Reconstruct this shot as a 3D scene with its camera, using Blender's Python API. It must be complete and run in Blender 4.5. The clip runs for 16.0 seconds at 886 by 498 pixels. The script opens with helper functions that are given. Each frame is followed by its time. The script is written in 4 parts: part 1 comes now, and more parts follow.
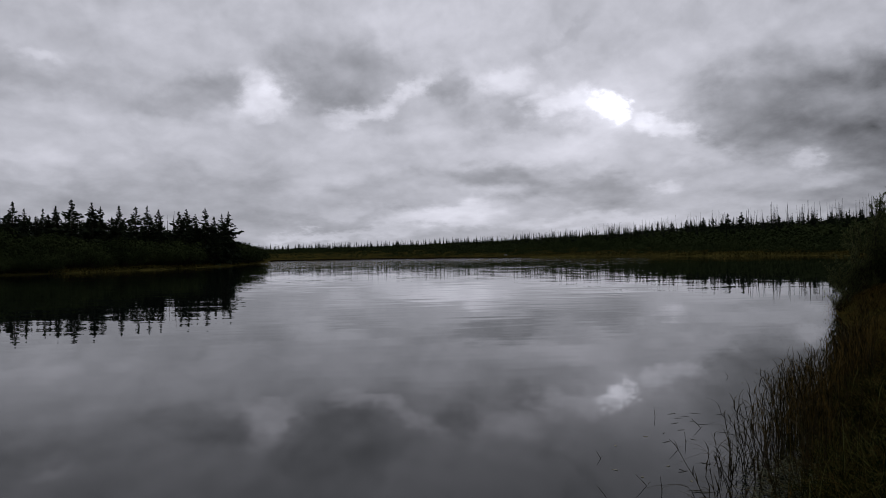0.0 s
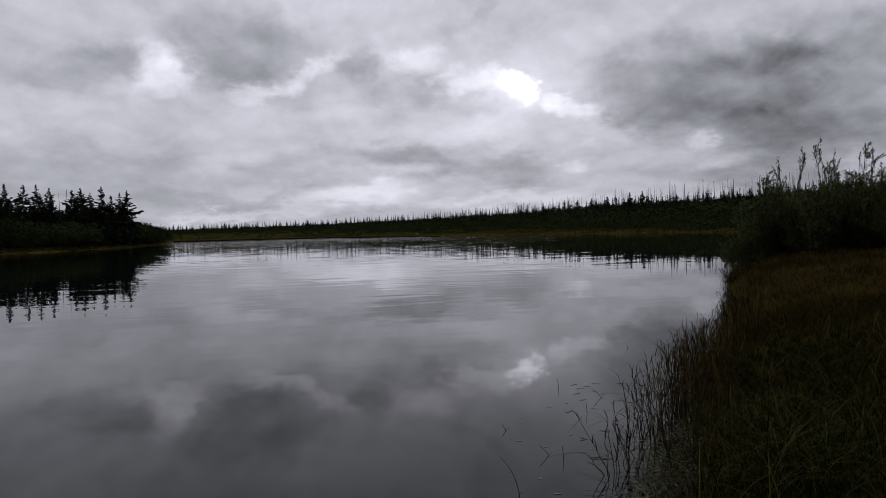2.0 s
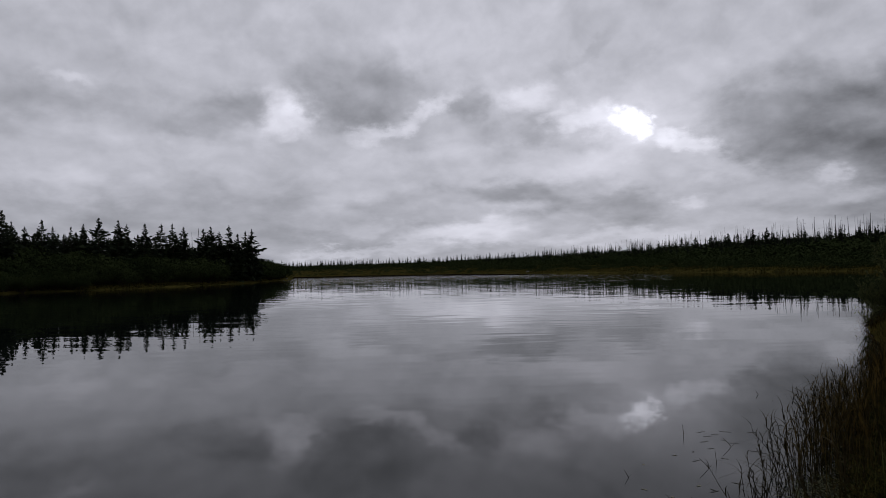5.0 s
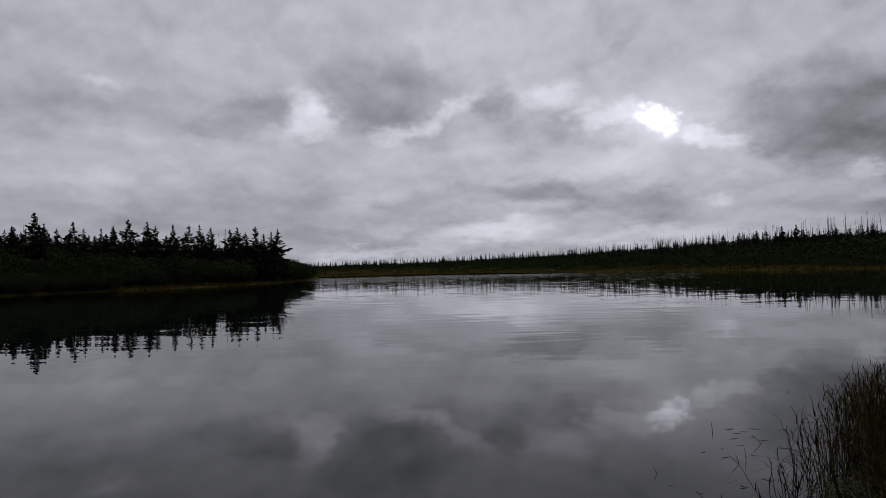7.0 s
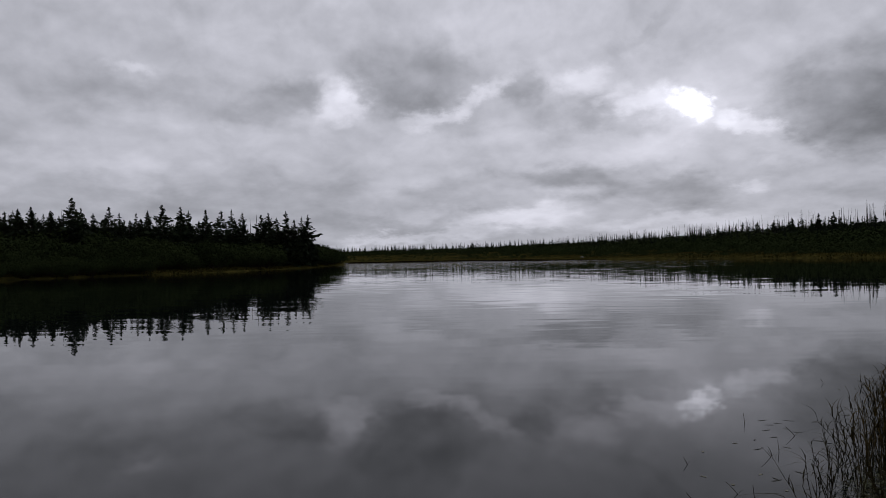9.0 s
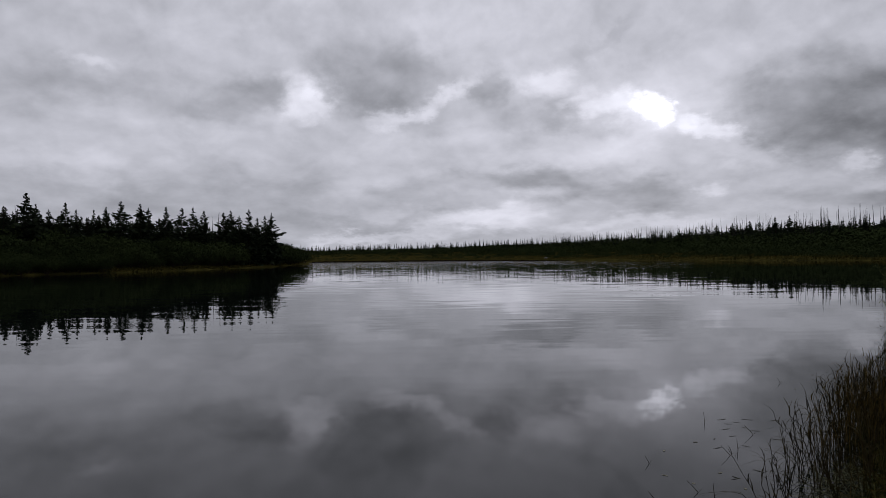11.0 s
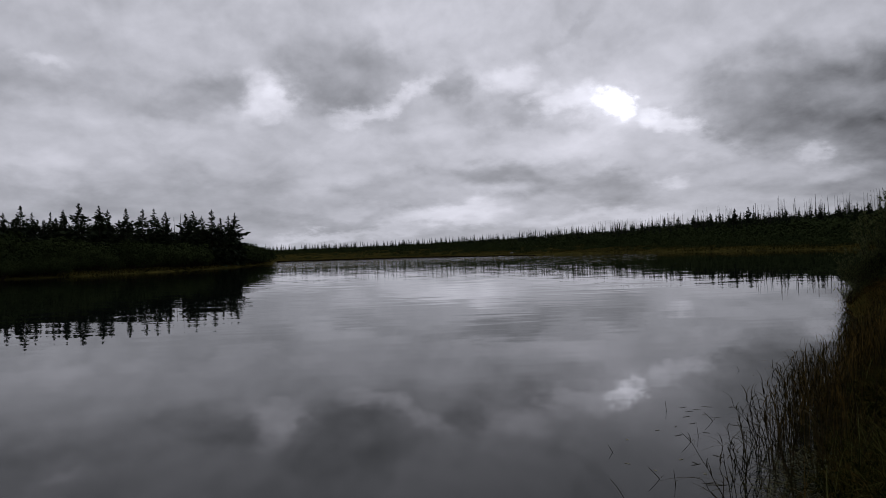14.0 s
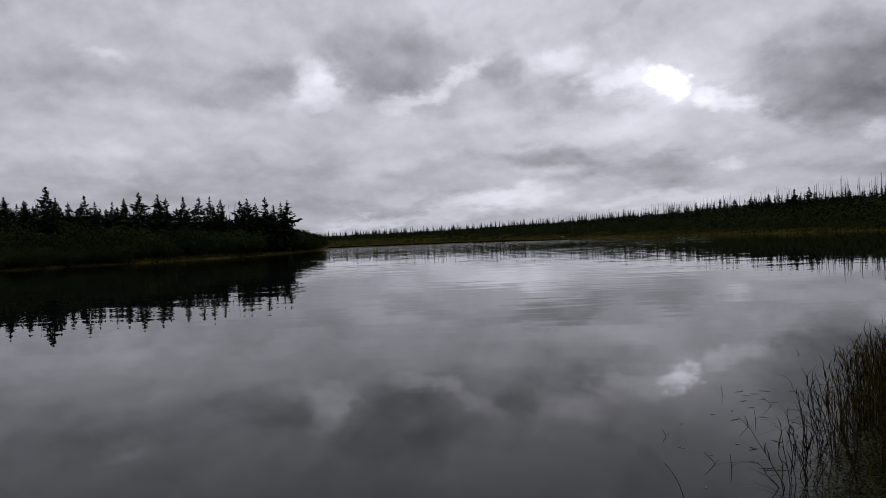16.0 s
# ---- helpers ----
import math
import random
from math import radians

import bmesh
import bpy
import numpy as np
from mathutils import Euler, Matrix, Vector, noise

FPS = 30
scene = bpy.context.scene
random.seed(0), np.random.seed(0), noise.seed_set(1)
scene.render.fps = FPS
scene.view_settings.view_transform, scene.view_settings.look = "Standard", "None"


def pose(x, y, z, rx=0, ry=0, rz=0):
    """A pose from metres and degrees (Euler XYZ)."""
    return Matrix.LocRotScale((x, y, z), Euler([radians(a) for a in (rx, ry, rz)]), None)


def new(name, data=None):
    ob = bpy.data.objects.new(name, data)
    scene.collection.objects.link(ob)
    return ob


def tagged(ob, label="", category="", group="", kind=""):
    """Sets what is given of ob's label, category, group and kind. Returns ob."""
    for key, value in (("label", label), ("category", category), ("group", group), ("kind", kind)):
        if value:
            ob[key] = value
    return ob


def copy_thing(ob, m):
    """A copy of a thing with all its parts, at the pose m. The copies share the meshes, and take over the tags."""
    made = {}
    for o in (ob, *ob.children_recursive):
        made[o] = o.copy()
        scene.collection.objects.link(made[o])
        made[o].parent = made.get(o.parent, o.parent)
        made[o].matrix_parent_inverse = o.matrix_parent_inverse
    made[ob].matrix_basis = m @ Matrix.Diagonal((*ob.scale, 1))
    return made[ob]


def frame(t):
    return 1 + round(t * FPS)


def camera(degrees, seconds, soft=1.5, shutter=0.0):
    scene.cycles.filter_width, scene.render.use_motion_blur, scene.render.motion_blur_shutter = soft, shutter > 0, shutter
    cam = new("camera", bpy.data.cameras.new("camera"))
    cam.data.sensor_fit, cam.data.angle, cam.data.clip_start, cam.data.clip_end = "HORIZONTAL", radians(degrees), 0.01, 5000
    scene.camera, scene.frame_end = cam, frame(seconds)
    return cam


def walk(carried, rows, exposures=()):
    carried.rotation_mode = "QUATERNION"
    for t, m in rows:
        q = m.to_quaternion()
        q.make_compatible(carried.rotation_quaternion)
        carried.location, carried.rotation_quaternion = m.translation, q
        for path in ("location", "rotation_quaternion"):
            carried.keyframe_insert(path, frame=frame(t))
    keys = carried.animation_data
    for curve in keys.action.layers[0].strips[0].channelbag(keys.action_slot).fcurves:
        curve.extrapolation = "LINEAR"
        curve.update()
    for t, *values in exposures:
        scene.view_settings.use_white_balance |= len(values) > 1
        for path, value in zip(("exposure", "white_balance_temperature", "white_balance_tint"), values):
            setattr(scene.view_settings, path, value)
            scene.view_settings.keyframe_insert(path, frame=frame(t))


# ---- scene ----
cam = camera(63.6, 16.0, soft=0.65)
EYE = 1.9  # the lens above the water
# seconds, drift of the held camera (right, ahead, up), heading to the right, tilt up, lean to the right
ROWS = [
    (0.0, 0.007, -0.050, 0.033, 0.00, 0.47, 1.35),
    (0.5, 0.033, -0.001, 0.020, 2.15, -0.22, 1.23),
    (1.0, 0.056, 0.011, 0.018, 4.19, -0.75, 2.04),
    (1.5, 0.063, 0.013, 0.009, 5.29, -1.03, 1.97),
    (2.0, 0.072, 0.027, 0.001, 7.03, -1.40, 1.76),
    (2.5, 0.085, 0.043, -0.014, 8.51, -1.34, 1.06),
    (3.0, 0.052, 0.017, -0.003, 6.82, -1.30, 1.28),
    (3.5, 0.032, 0.044, 0.006, 3.12, -1.85, 2.36),
    (4.0, 0.005, 0.039, 0.021, 0.26, -0.41, 1.56),
    (6.5, -0.024, -0.036, -0.005, -3.07, 2.49, 1.89),
    (7.0, -0.037, -0.050, -0.005, -3.64, 1.84, 1.73),
    (7.5, -0.029, -0.037, -0.012, -4.17, 1.88, 1.49),
    (8.0, -0.040, -0.052, -0.005, -4.83, 1.47, 1.42),
    (10.5, -0.040, 0.012, 0.010, -6.75, 0.60, 1.33),
    (11.0, -0.048, 0.014, -0.002, -3.18, 0.73, 0.95),
    (11.5, -0.051, -0.004, 0.011, -2.09, 0.92, 1.13),
    (12.0, -0.029, 0.015, -0.006, -0.28, 0.34, 2.01),
    (12.5, -0.011, 0.006, 0.006, 1.78, 0.15, 1.08),
    (13.0, -0.024, 0.002, 0.002, 1.20, 0.26, 1.57),
    (13.5, -0.024, 0.001, -0.002, 0.21, 1.09, 1.91),
    (14.0, -0.012, -0.009, -0.008, -0.50, 0.39, 2.05),
    (14.5, -0.015, -0.007, -0.015, -1.40, -0.30, 2.55),
    (15.0, -0.008, 0.000, -0.017, -2.74, -0.59, 2.81),
    (15.5, -0.010, 0.003, -0.016, -3.09, -0.98, 2.77),
    (16.0, -0.006, 0.010, -0.030, -4.53, -0.67, 2.55),
]
walk(cam, [(t, pose(x, y, EYE + z, 0, 0, -yaw) @ pose(0, 0, 0, 90 + tilt) @ pose(0, 0, 0, 0, 0, -lean)) for t, x, y, z, yaw, tilt, lean in ROWS],
     [(0.0, -0.1), (2.5, 0.0), (4.0, -0.05), (6.5, -0.27), (8.0, -0.2), (10.5, -0.05), (12.5, -0.05), (13.5, -0.12), (16.0, -0.05)])


# ---- sky and light: a low broken overcast, the sun behind it ahead ----
SUN_AZ, SUN_EL = 13.0, 11.5
world = bpy.data.worlds.new("overcast_sky")
scene.world = world
world.use_nodes = True
wt = world.node_tree
wt.nodes.clear()


def wnode(kind, **props):
    n = wt.nodes.new(kind)
    for key, value in props.items():
        if key == "operation":
            n.operation = value
        elif key == "vector_type":
            n.vector_type = value
        elif key == "gradient_type":
            n.gradient_type = value
    return n


def wmath(op, a, b=None, c=None, clamp=False):
    n = wnode("ShaderNodeMath", operation=op)
    n.use_clamp = clamp
    for i, v in enumerate((a, b, c)):
        if v is None:
            continue
        if isinstance(v, (int, float)):
            n.inputs[i].default_value = v
        else:
            wt.links.new(v, n.inputs[i])
    return n.outputs[0]


def wvec(op, a, b=None, scale=None):
    n = wnode("ShaderNodeVectorMath", operation=op)
    for i, v in enumerate((a, b)):
        if v is None:
            continue
        if isinstance(v, tuple):
            n.inputs[i].default_value = v
        else:
            wt.links.new(v, n.inputs[i])
    if scale is not None:
        n.inputs["Scale"].default_value = scale
    return n


def wnoise(vector, scale, detail, rough=0.55, distortion=0.0):
    n = wnode("ShaderNodeTexNoise")
    n.inputs["Scale"].default_value = scale
    n.inputs["Detail"].default_value = detail
    n.inputs["Roughness"].default_value = rough
    n.inputs["Distortion"].default_value = distortion
    wt.links.new(vector, n.inputs["Vector"])
    return n


coord = wnode("ShaderNodeTexCoord")
way = wvec("NORMALIZE", coord.outputs["Generated"]).outputs[0]
sep = wnode("ShaderNodeSeparateXYZ")
wt.links.new(way, sep.inputs[0])
az = wmath("MULTIPLY", wmath("ARCTAN2", sep.outputs[0], sep.outputs[1]), 57.29578)
el = wmath("MULTIPLY", wmath("ARCSINE", sep.outputs[2]), 57.29578)
flat = wnode("ShaderNodeCombineXYZ")
wt.links.new(az, flat.inputs[0])
wt.links.new(el, flat.inputs[1])
# the cloud deck seen in perspective: lumps shrink towards the horizon
lift = wmath("ADD", wmath("MAXIMUM", el, 0.0), 10.0)
deck = wnode("ShaderNodeCombineXYZ")
wt.links.new(wmath("MULTIPLY", az, 0.085), deck.inputs[0])
wt.links.new(wmath("MULTIPLY", wmath("LOGARITHM", lift, 2.718), 2.8), deck.inputs[1])
warp_a = wvec("SCALE", wvec("SUBTRACT", wnoise(deck.outputs[0], 3.4, 7, 0.56).outputs["Color"], (0.5, 0.5, 0.5)).outputs[0], scale=5.2)
warp_b = wvec("SCALE", wvec("SUBTRACT", wnoise(deck.outputs[0], 9.0, 6, 0.6).outputs["Color"], (0.5, 0.5, 0.5)).outputs[0], scale=1.9)
warp = wvec("ADD", wvec("MULTIPLY", wvec("ADD", warp_a.outputs[0], warp_b.outputs[0]).outputs[0], (1.0, 0.6, 0.0)).outputs[0], flat.outputs[0]).outputs[0]
total = [wmath("ADD", 0.0, 0.53)]


def cloud(az0, el0, wide, high, amount, turn=0.0, firm=0.0):
    """A thicker (minus) or thinner (plus) place in the overcast, in degrees of the sky."""
    m = wnode("ShaderNodeMapping", vector_type="TEXTURE")
    m.inputs["Location"].default_value = (az0, el0, 0)
    m.inputs["Rotation"].default_value = (0, 0, radians(turn))
    m.inputs["Scale"].default_value = (wide, high, 1)
    wt.links.new(warp, m.inputs["Vector"])
    g = wnode("ShaderNodeTexGradient", gradient_type="SPHERICAL")
    wt.links.new(m.outputs[0], g.inputs[0])
    edge = wnode("ShaderNodeMapRange")
    edge.interpolation_type = "SMOOTHSTEP"
    edge.inputs["From Max"].default_value = 1.0 - firm
    edge.inputs["To Max"].default_value = amount
    wt.links.new(g.outputs["Fac"], edge.inputs["Value"])
    total.append(wmath("ADD", edge.outputs[0], total[-1]))


# thin, bright places
cloud(13.1, 11.3, 2.2, 1.2, 0.6, -4, 0.2)
cloud(13.6, 11.1, 1.7, 1.3, 0.35, 0, 0.2)
cloud(12.8, 11.0, 4.6, 2.4, 0.14)
cloud(10, 11.6, 4.4, 1.43, 0.2, 4, 0.1)
cloud(12.8, 10.9, 10.7, 5.06, 0.177)
cloud(5.3, 13.7, 3.52, 1.76, 0.242, 0, 0.15)
cloud(2.4, 14.4, 4.18, 1.87, 0.096)
cloud(7.1, 12, 2.75, 0.77, 0.161, 25)
cloud(-14, 12.7, 2.86, 2.64, 0.242, 0, 0.23)
cloud(-13.3, 13.4, 1.43, 1.43, 0.113)
cloud(-15.4, 11.2, 2.31, 1.87, 0.113)
cloud(-6.3, 11.3, 3.74, 0.99, 0.209, 12, 0.15)
cloud(-1.9, 13.4, 2.31, 0.99, 0.146, 35, 0.1)
cloud(-3.5, 12.2, 2.75, 0.88, 0.129, 25)
cloud(17.5, 9.3, 3.52, 1.1, 0.258, -20, 0.15)
cloud(15.5, 9.9, 2.75, 0.99, 0.113)
cloud(20.8, 7, 4.62, 1.54, 0.096, -25)
cloud(27.2, 6, 1.54, 0.88, 0.161, 0, 0.15)
cloud(28.1, 4.6, 3.3, 0.99, 0.081)
cloud(17.5, 4.8, 1.54, 0.88, 0.146)
cloud(0.3, 3.1, 6.49, 1.54, 0.242, 0, 0.19)
cloud(3.1, 4, 3.3, 0.99, 0.113)
cloud(-3.8, 2.6, 3.74, 0.99, 0.081)
cloud(-11.3, 1.6, 5.06, 0.66, 0.177)
cloud(-6, 1.8, 7.37, 0.66, 0.096)
cloud(8.9, 2.5, 7.92, 0.88, 0.113)
cloud(15.4, 2.5, 5.06, 0.99, 0.113)
cloud(10.3, 7.8, 10.7, 2.75, 0.105, 0, 0.08)
cloud(0.5, 8.8, 7.37, 2.75, 0.081)
cloud(-6.3, 8.5, 5.61, 2.75, 0.065)
cloud(-9.9, 6.1, 4.62, 2.09, 0.065)
cloud(-22.8, 7.9, 10.2, 3.3, 0.048)
cloud(-29.2, 14.5, 2.75, 0.77, 0.113, 6, 0.15)
cloud(-29, 6.6, 5.06, 2.09, 0.065)
cloud(-19.1, 14.8, 5.61, 1.87, 0.048)
cloud(-17.4, 16.9, 8.8, 2.31, 0.04)
cloud(-0.7, 17.3, 12.1, 2.75, 0.048)
cloud(16.5, 14.6, 8.36, 2.31, 0.065)
cloud(22.2, 15.6, 7.37, 2.09, 0.04)
cloud(29.2, 14.5, 5.06, 1.43, 0.04)
cloud(-29.7, 9.3, 7.37, 3.74, 0.073)
cloud(-35.1, 7.4, 8.25, 1.54, 0.073)
cloud(32.4, 13.2, 1.54, 1.32, 0.073)
cloud(35.6, 9.9, 4.95, 1.54, 0.056)
cloud(39.4, 3.9, 4.18, 1.1, 0.146)
# thick, dark places
cloud(-8, 14.5, 7.06, 4.48, -0.151, -15, 0.26)
cloud(-9.3, 12.6, 4.03, 2.46, -0.075, 0, 0.23)
cloud(-5.2, 16, 5.71, 2.8, -0.053)
cloud(-18.3, 12.6, 4.83, 2.32, -0.0904, 10, 0.095)
cloud(-21.1, 11.6, 4.48, 1.79, -0.075, 0, 0.11)
cloud(-16.8, 13.2, 2.56, 2.18, -0.048, 0, 0.115)
cloud(-28.6, 12.8, 7.06, 1.79, -0.083, 3, 0.08)
cloud(-24.5, 14, 5.15, 1.57, -0.053)
cloud(-30.3, 9.1, 4.7, 1.9, -0.046)
cloud(0.6, 13.4, 2.46, 2.24, -0.151, 30, 0.26)
cloud(2.6, 11.2, 2.35, 1.46, -0.075)
cloud(6.2, 10.8, 2.91, 1.68, -0.151, 0, 0.23)
cloud(9.5, 9.8, 3.36, 1.23, -0.091, 0, 0.15)
cloud(10.5, 16.7, 3.58, 0.896, -0.075, 38, 0.11)
cloud(8.3, 15.4, 1.57, 1.9, -0.06)
cloud(24.2, 10.2, 7.06, 4.93, -0.161, 0, 0.34)
cloud(31.3, 9.4, 6.16, 6.16, -0.124, 0, 0.23)
cloud(26.2, 8.4, 7.06, 2.35, -0.053)
cloud(31.8, 11.5, 5.71, 2.35, -0.06)
cloud(4.5, 6.2, 7.06, 1.57, -0.151, 0, 0.19)
cloud(13.1, 4.7, 5.44, 2.06, -0.157, 0, 0.13)
cloud(8, 5.2, 4.26, 1.12, -0.091)
cloud(-6.4, 4.9, 5.15, 1.46, -0.113, 0, 0.15)
cloud(-2.8, 6.1, 3.81, 1.23, -0.075)
cloud(-8.2, 2.7, 7.06, 0.784, -0.091)
cloud(-12.6, 3.2, 4.26, 0.896, -0.046)
cloud(-15.5, 5.6, 7.06, 1.9, -0.038)
cloud(22.3, 3.9, 6.61, 1.23, -0.075)
cloud(19.6, 6, 2.8, 1.23, -0.053)
cloud(29.6, 3.3, 5.71, 1.12, -0.06)
cloud(-24.5, 17.8, 14.1, 1.9, -0.038)
cloud(-11.4, 18, 7.06, 1.9, -0.038)
cloud(20.7, 17.3, 9.41, 1.46, -0.038)
cloud(-3.6, 10.2, 3.36, 1.12, -0.053)
cloud(3.2, 9, 4.26, 1.23, -0.06, 8)
cloud(14.2, 8, 3.81, 1.23, -0.053)
cloud(10.3, 6.5, 2.8, 0.896, -0.038)
cloud(-33.6, 12.5, 5.82, 3.25, -0.083, -20)
cloud(-37.8, 8.9, 5.04, 2.69, -0.075)
cloud(36.4, 11.4, 8.4, 3.81, -0.129, 0, 0.15)
cloud(34.5, 6.9, 16.8, 2.46, -0.075)
# the heavier deck beyond the willows
cloud(36.0, 10.0, 20.0, 9.0, -0.12)
cloud(34.0, 3.5, 15.0, 7.0, -0.21)
cloud(-24.0, 4.0, 22.0, 6.5, -0.14)
cloud(-4.0, 1.0, 40.0, 4.0, -0.07)
cloud(0.0, 19.0, 26.0, 7.0, 0.07)
fine = wnoise(deck.outputs[0], 2.4, 7, 0.5, 0.3)
lumps = wnoise(flat.outputs[0], 0.20, 5, 0.52, 0.6)
# heaped edges: puffs with dull creases between them
crease = wmath("ABSOLUTE", wmath("SUBTRACT", wnoise(deck.outputs[0], 3.4, 5, 0.5, 0.5).outputs["Fac"], 0.5))
body = wmath("MULTIPLY_ADD", wmath("SUBTRACT", fine.outputs["Fac"], 0.5), 0.19, total[-1])
body = wmath("MULTIPLY_ADD", wmath("SUBTRACT", crease, 0.08), 0.14, body)
body = wmath("MULTIPLY_ADD", wmath("SUBTRACT", lumps.outputs["Fac"], 0.5), 0.16, body)
raised = wvec("ADD", deck.outputs[0], (0.02, 0.10, 0.0)).outputs[0]
heap = wmath("SUBTRACT", wnoise(deck.outputs[0], 3.0, 6, 0.52, 0.25).outputs["Fac"], wnoise(raised, 3.0, 6, 0.52, 0.25).outputs["Fac"])
body = wmath("MULTIPLY_ADD", heap, 0.24, body)
# away from the sun the overcast grows duller
sun_way = (math.sin(radians(SUN_AZ)) * math.cos(radians(SUN_EL)), math.cos(radians(SUN_AZ)) * math.cos(radians(SUN_EL)), math.sin(radians(SUN_EL)))
facing = wvec("DOT_PRODUCT", way, sun_way).outputs["Value"]
dull = wnode("ShaderNodeMapRange")
wt.links.new(facing, dull.inputs["Value"])
dull.inputs["From Min"].default_value, dull.inputs["From Max"].default_value = -0.3, 0.75
dull.inputs["To Min"].default_value, dull.inputs["To Max"].default_value = 0.31, 1.0
light = wmath("MAXIMUM", wmath("MULTIPLY", body, dull.outputs[0]), 0.06)
tint = wnode("ShaderNodeMix")
tint.data_type = "RGBA"
wt.links.new(wmath("MULTIPLY", light, 1.4, clamp=True), tint.inputs["Factor"])
tint.inputs["A"].default_value = (0.966, 1.0, 1.12, 1)
tint.inputs["B"].default_value = (0.996, 1.0, 1.125, 1)
grey = wvec("MULTIPLY", tint.outputs["Result"], None)
wt.links.new(light, grey.inputs[1])
sky = wnode("ShaderNodeTexSky")
sky.sky_type = "NISHITA"
sky.sun_disc = False
sky.sun_elevation, sky.sun_rotation = radians(SUN_EL), radians(SUN_AZ)
through_cloud = wnode("ShaderNodeMix")
through_cloud.data_type = "RGBA"
through_cloud.inputs["Factor"].default_value = 0.0001
wt.links.new(grey.outputs[0], through_cloud.inputs["A"])
wt.links.new(sky.outputs[0], through_cloud.inputs["B"])
backing = wnode("ShaderNodeBackground")
wt.links.new(through_cloud.outputs["Result"], backing.inputs["Color"])
backing.inputs["Strength"].default_value = 1.0
wout = wnode("ShaderNodeOutputWorld")
wt.links.new(backing.outputs[0], wout.inputs["Surface"])


# ---- materials ----
def material(name, dark, pale, scale, rough=0.8, bump=0.0, island=0.0, spec=0.1, mid=None, thin=0.0):
    """A mottled surface: two colours mixed by noise at two sizes and, for blades and leaves, from piece to piece."""
    m = bpy.data.materials.new(name)
    m.use_nodes = True
    t = m.node_tree
    b = t.nodes["Principled BSDF"]
    b.inputs["Roughness"].default_value = rough
    b.inputs["Specular IOR Level"].default_value = spec
    g = t.nodes.new("ShaderNodeNewGeometry")
    n1 = t.nodes.new("ShaderNodeTexNoise")
    n1.inputs["Scale"].default_value, n1.inputs["Detail"].default_value = scale, 6
    n2 = t.nodes.new("ShaderNodeTexNoise")
    n2.inputs["Scale"].default_value, n2.inputs["Detail"].default_value = scale * 9, 4
    for n in (n1, n2):
        t.links.new(g.outputs["Position"], n.inputs["Vector"])
    mix = t.nodes.new("ShaderNodeMath")
    mix.operation = "MULTIPLY_ADD"
    t.links.new(n2.outputs["Fac"], mix.inputs[0])
    mix.inputs[1].default_value = 0.45
    half = t.nodes.new("ShaderNodeMath")
    half.operation = "MULTIPLY_ADD"
    t.links.new(n1.outputs["Fac"], half.inputs[0])
    half.inputs[1].default_value, half.inputs[2].default_value = 0.9, -0.17
    t.links.new(half.outputs[0], mix.inputs[2])
    value = mix.outputs[0]
    if island:
        add = t.nodes.new("ShaderNodeMath")
        add.operation = "MULTIPLY_ADD"
        t.links.new(g.outputs["Random Per Island"], add.inputs[0])
        add.inputs[1].default_value = island
        low = t.nodes.new("ShaderNodeMath")
        low.operation = "SUBTRACT"
        t.links.new(value, low.inputs[0])
        low.inputs[1].default_value = island / 2
        t.links.new(low.outputs[0], add.inputs[2])
        value = add.outputs[0]
    ramp = t.nodes.new("ShaderNodeValToRGB")
    ramp.color_ramp.elements[0].position, ramp.color_ramp.elements[0].color = 0.25, (*dark, 1)
    ramp.color_ramp.elements[1].position, ramp.color_ramp.elements[1].color = 0.8, (*pale, 1)
    if mid:
        e = ramp.color_ramp.elements.new(0.52)
        e.color = (*mid, 1)
    t.links.new(value, ramp.inputs[0])
    t.links.new(ramp.outputs[0], b.inputs["Base Color"])
    if thin:  # light comes through leaves and blades
        leaf = t.nodes.new("ShaderNodeBsdfTranslucent")
        t.links.new(ramp.outputs[0], leaf.inputs["Color"])
        both = t.nodes.new("ShaderNodeMixShader")
        both.inputs["Fac"].default_value = thin
        t.links.new(b.outputs[0], both.inputs[1])
        t.links.new(leaf.outputs[0], both.inputs[2])
        t.links.new(both.outputs[0], t.nodes["Material Output"].inputs["Surface"])
    if bump:
        bn = t.nodes.new("ShaderNodeBump")
        bn.inputs["Strength"].default_value, bn.inputs["Distance"].default_value = 0.6, bump
        t.links.new(n2.outputs["Fac"], bn.inputs["Height"])
        t.links.new(bn.outputs[0], b.inputs["Normal"])
    return m


CALM, RUFFLED = 0.003, 0.030  # slopes of the wavelets near the bank and further out


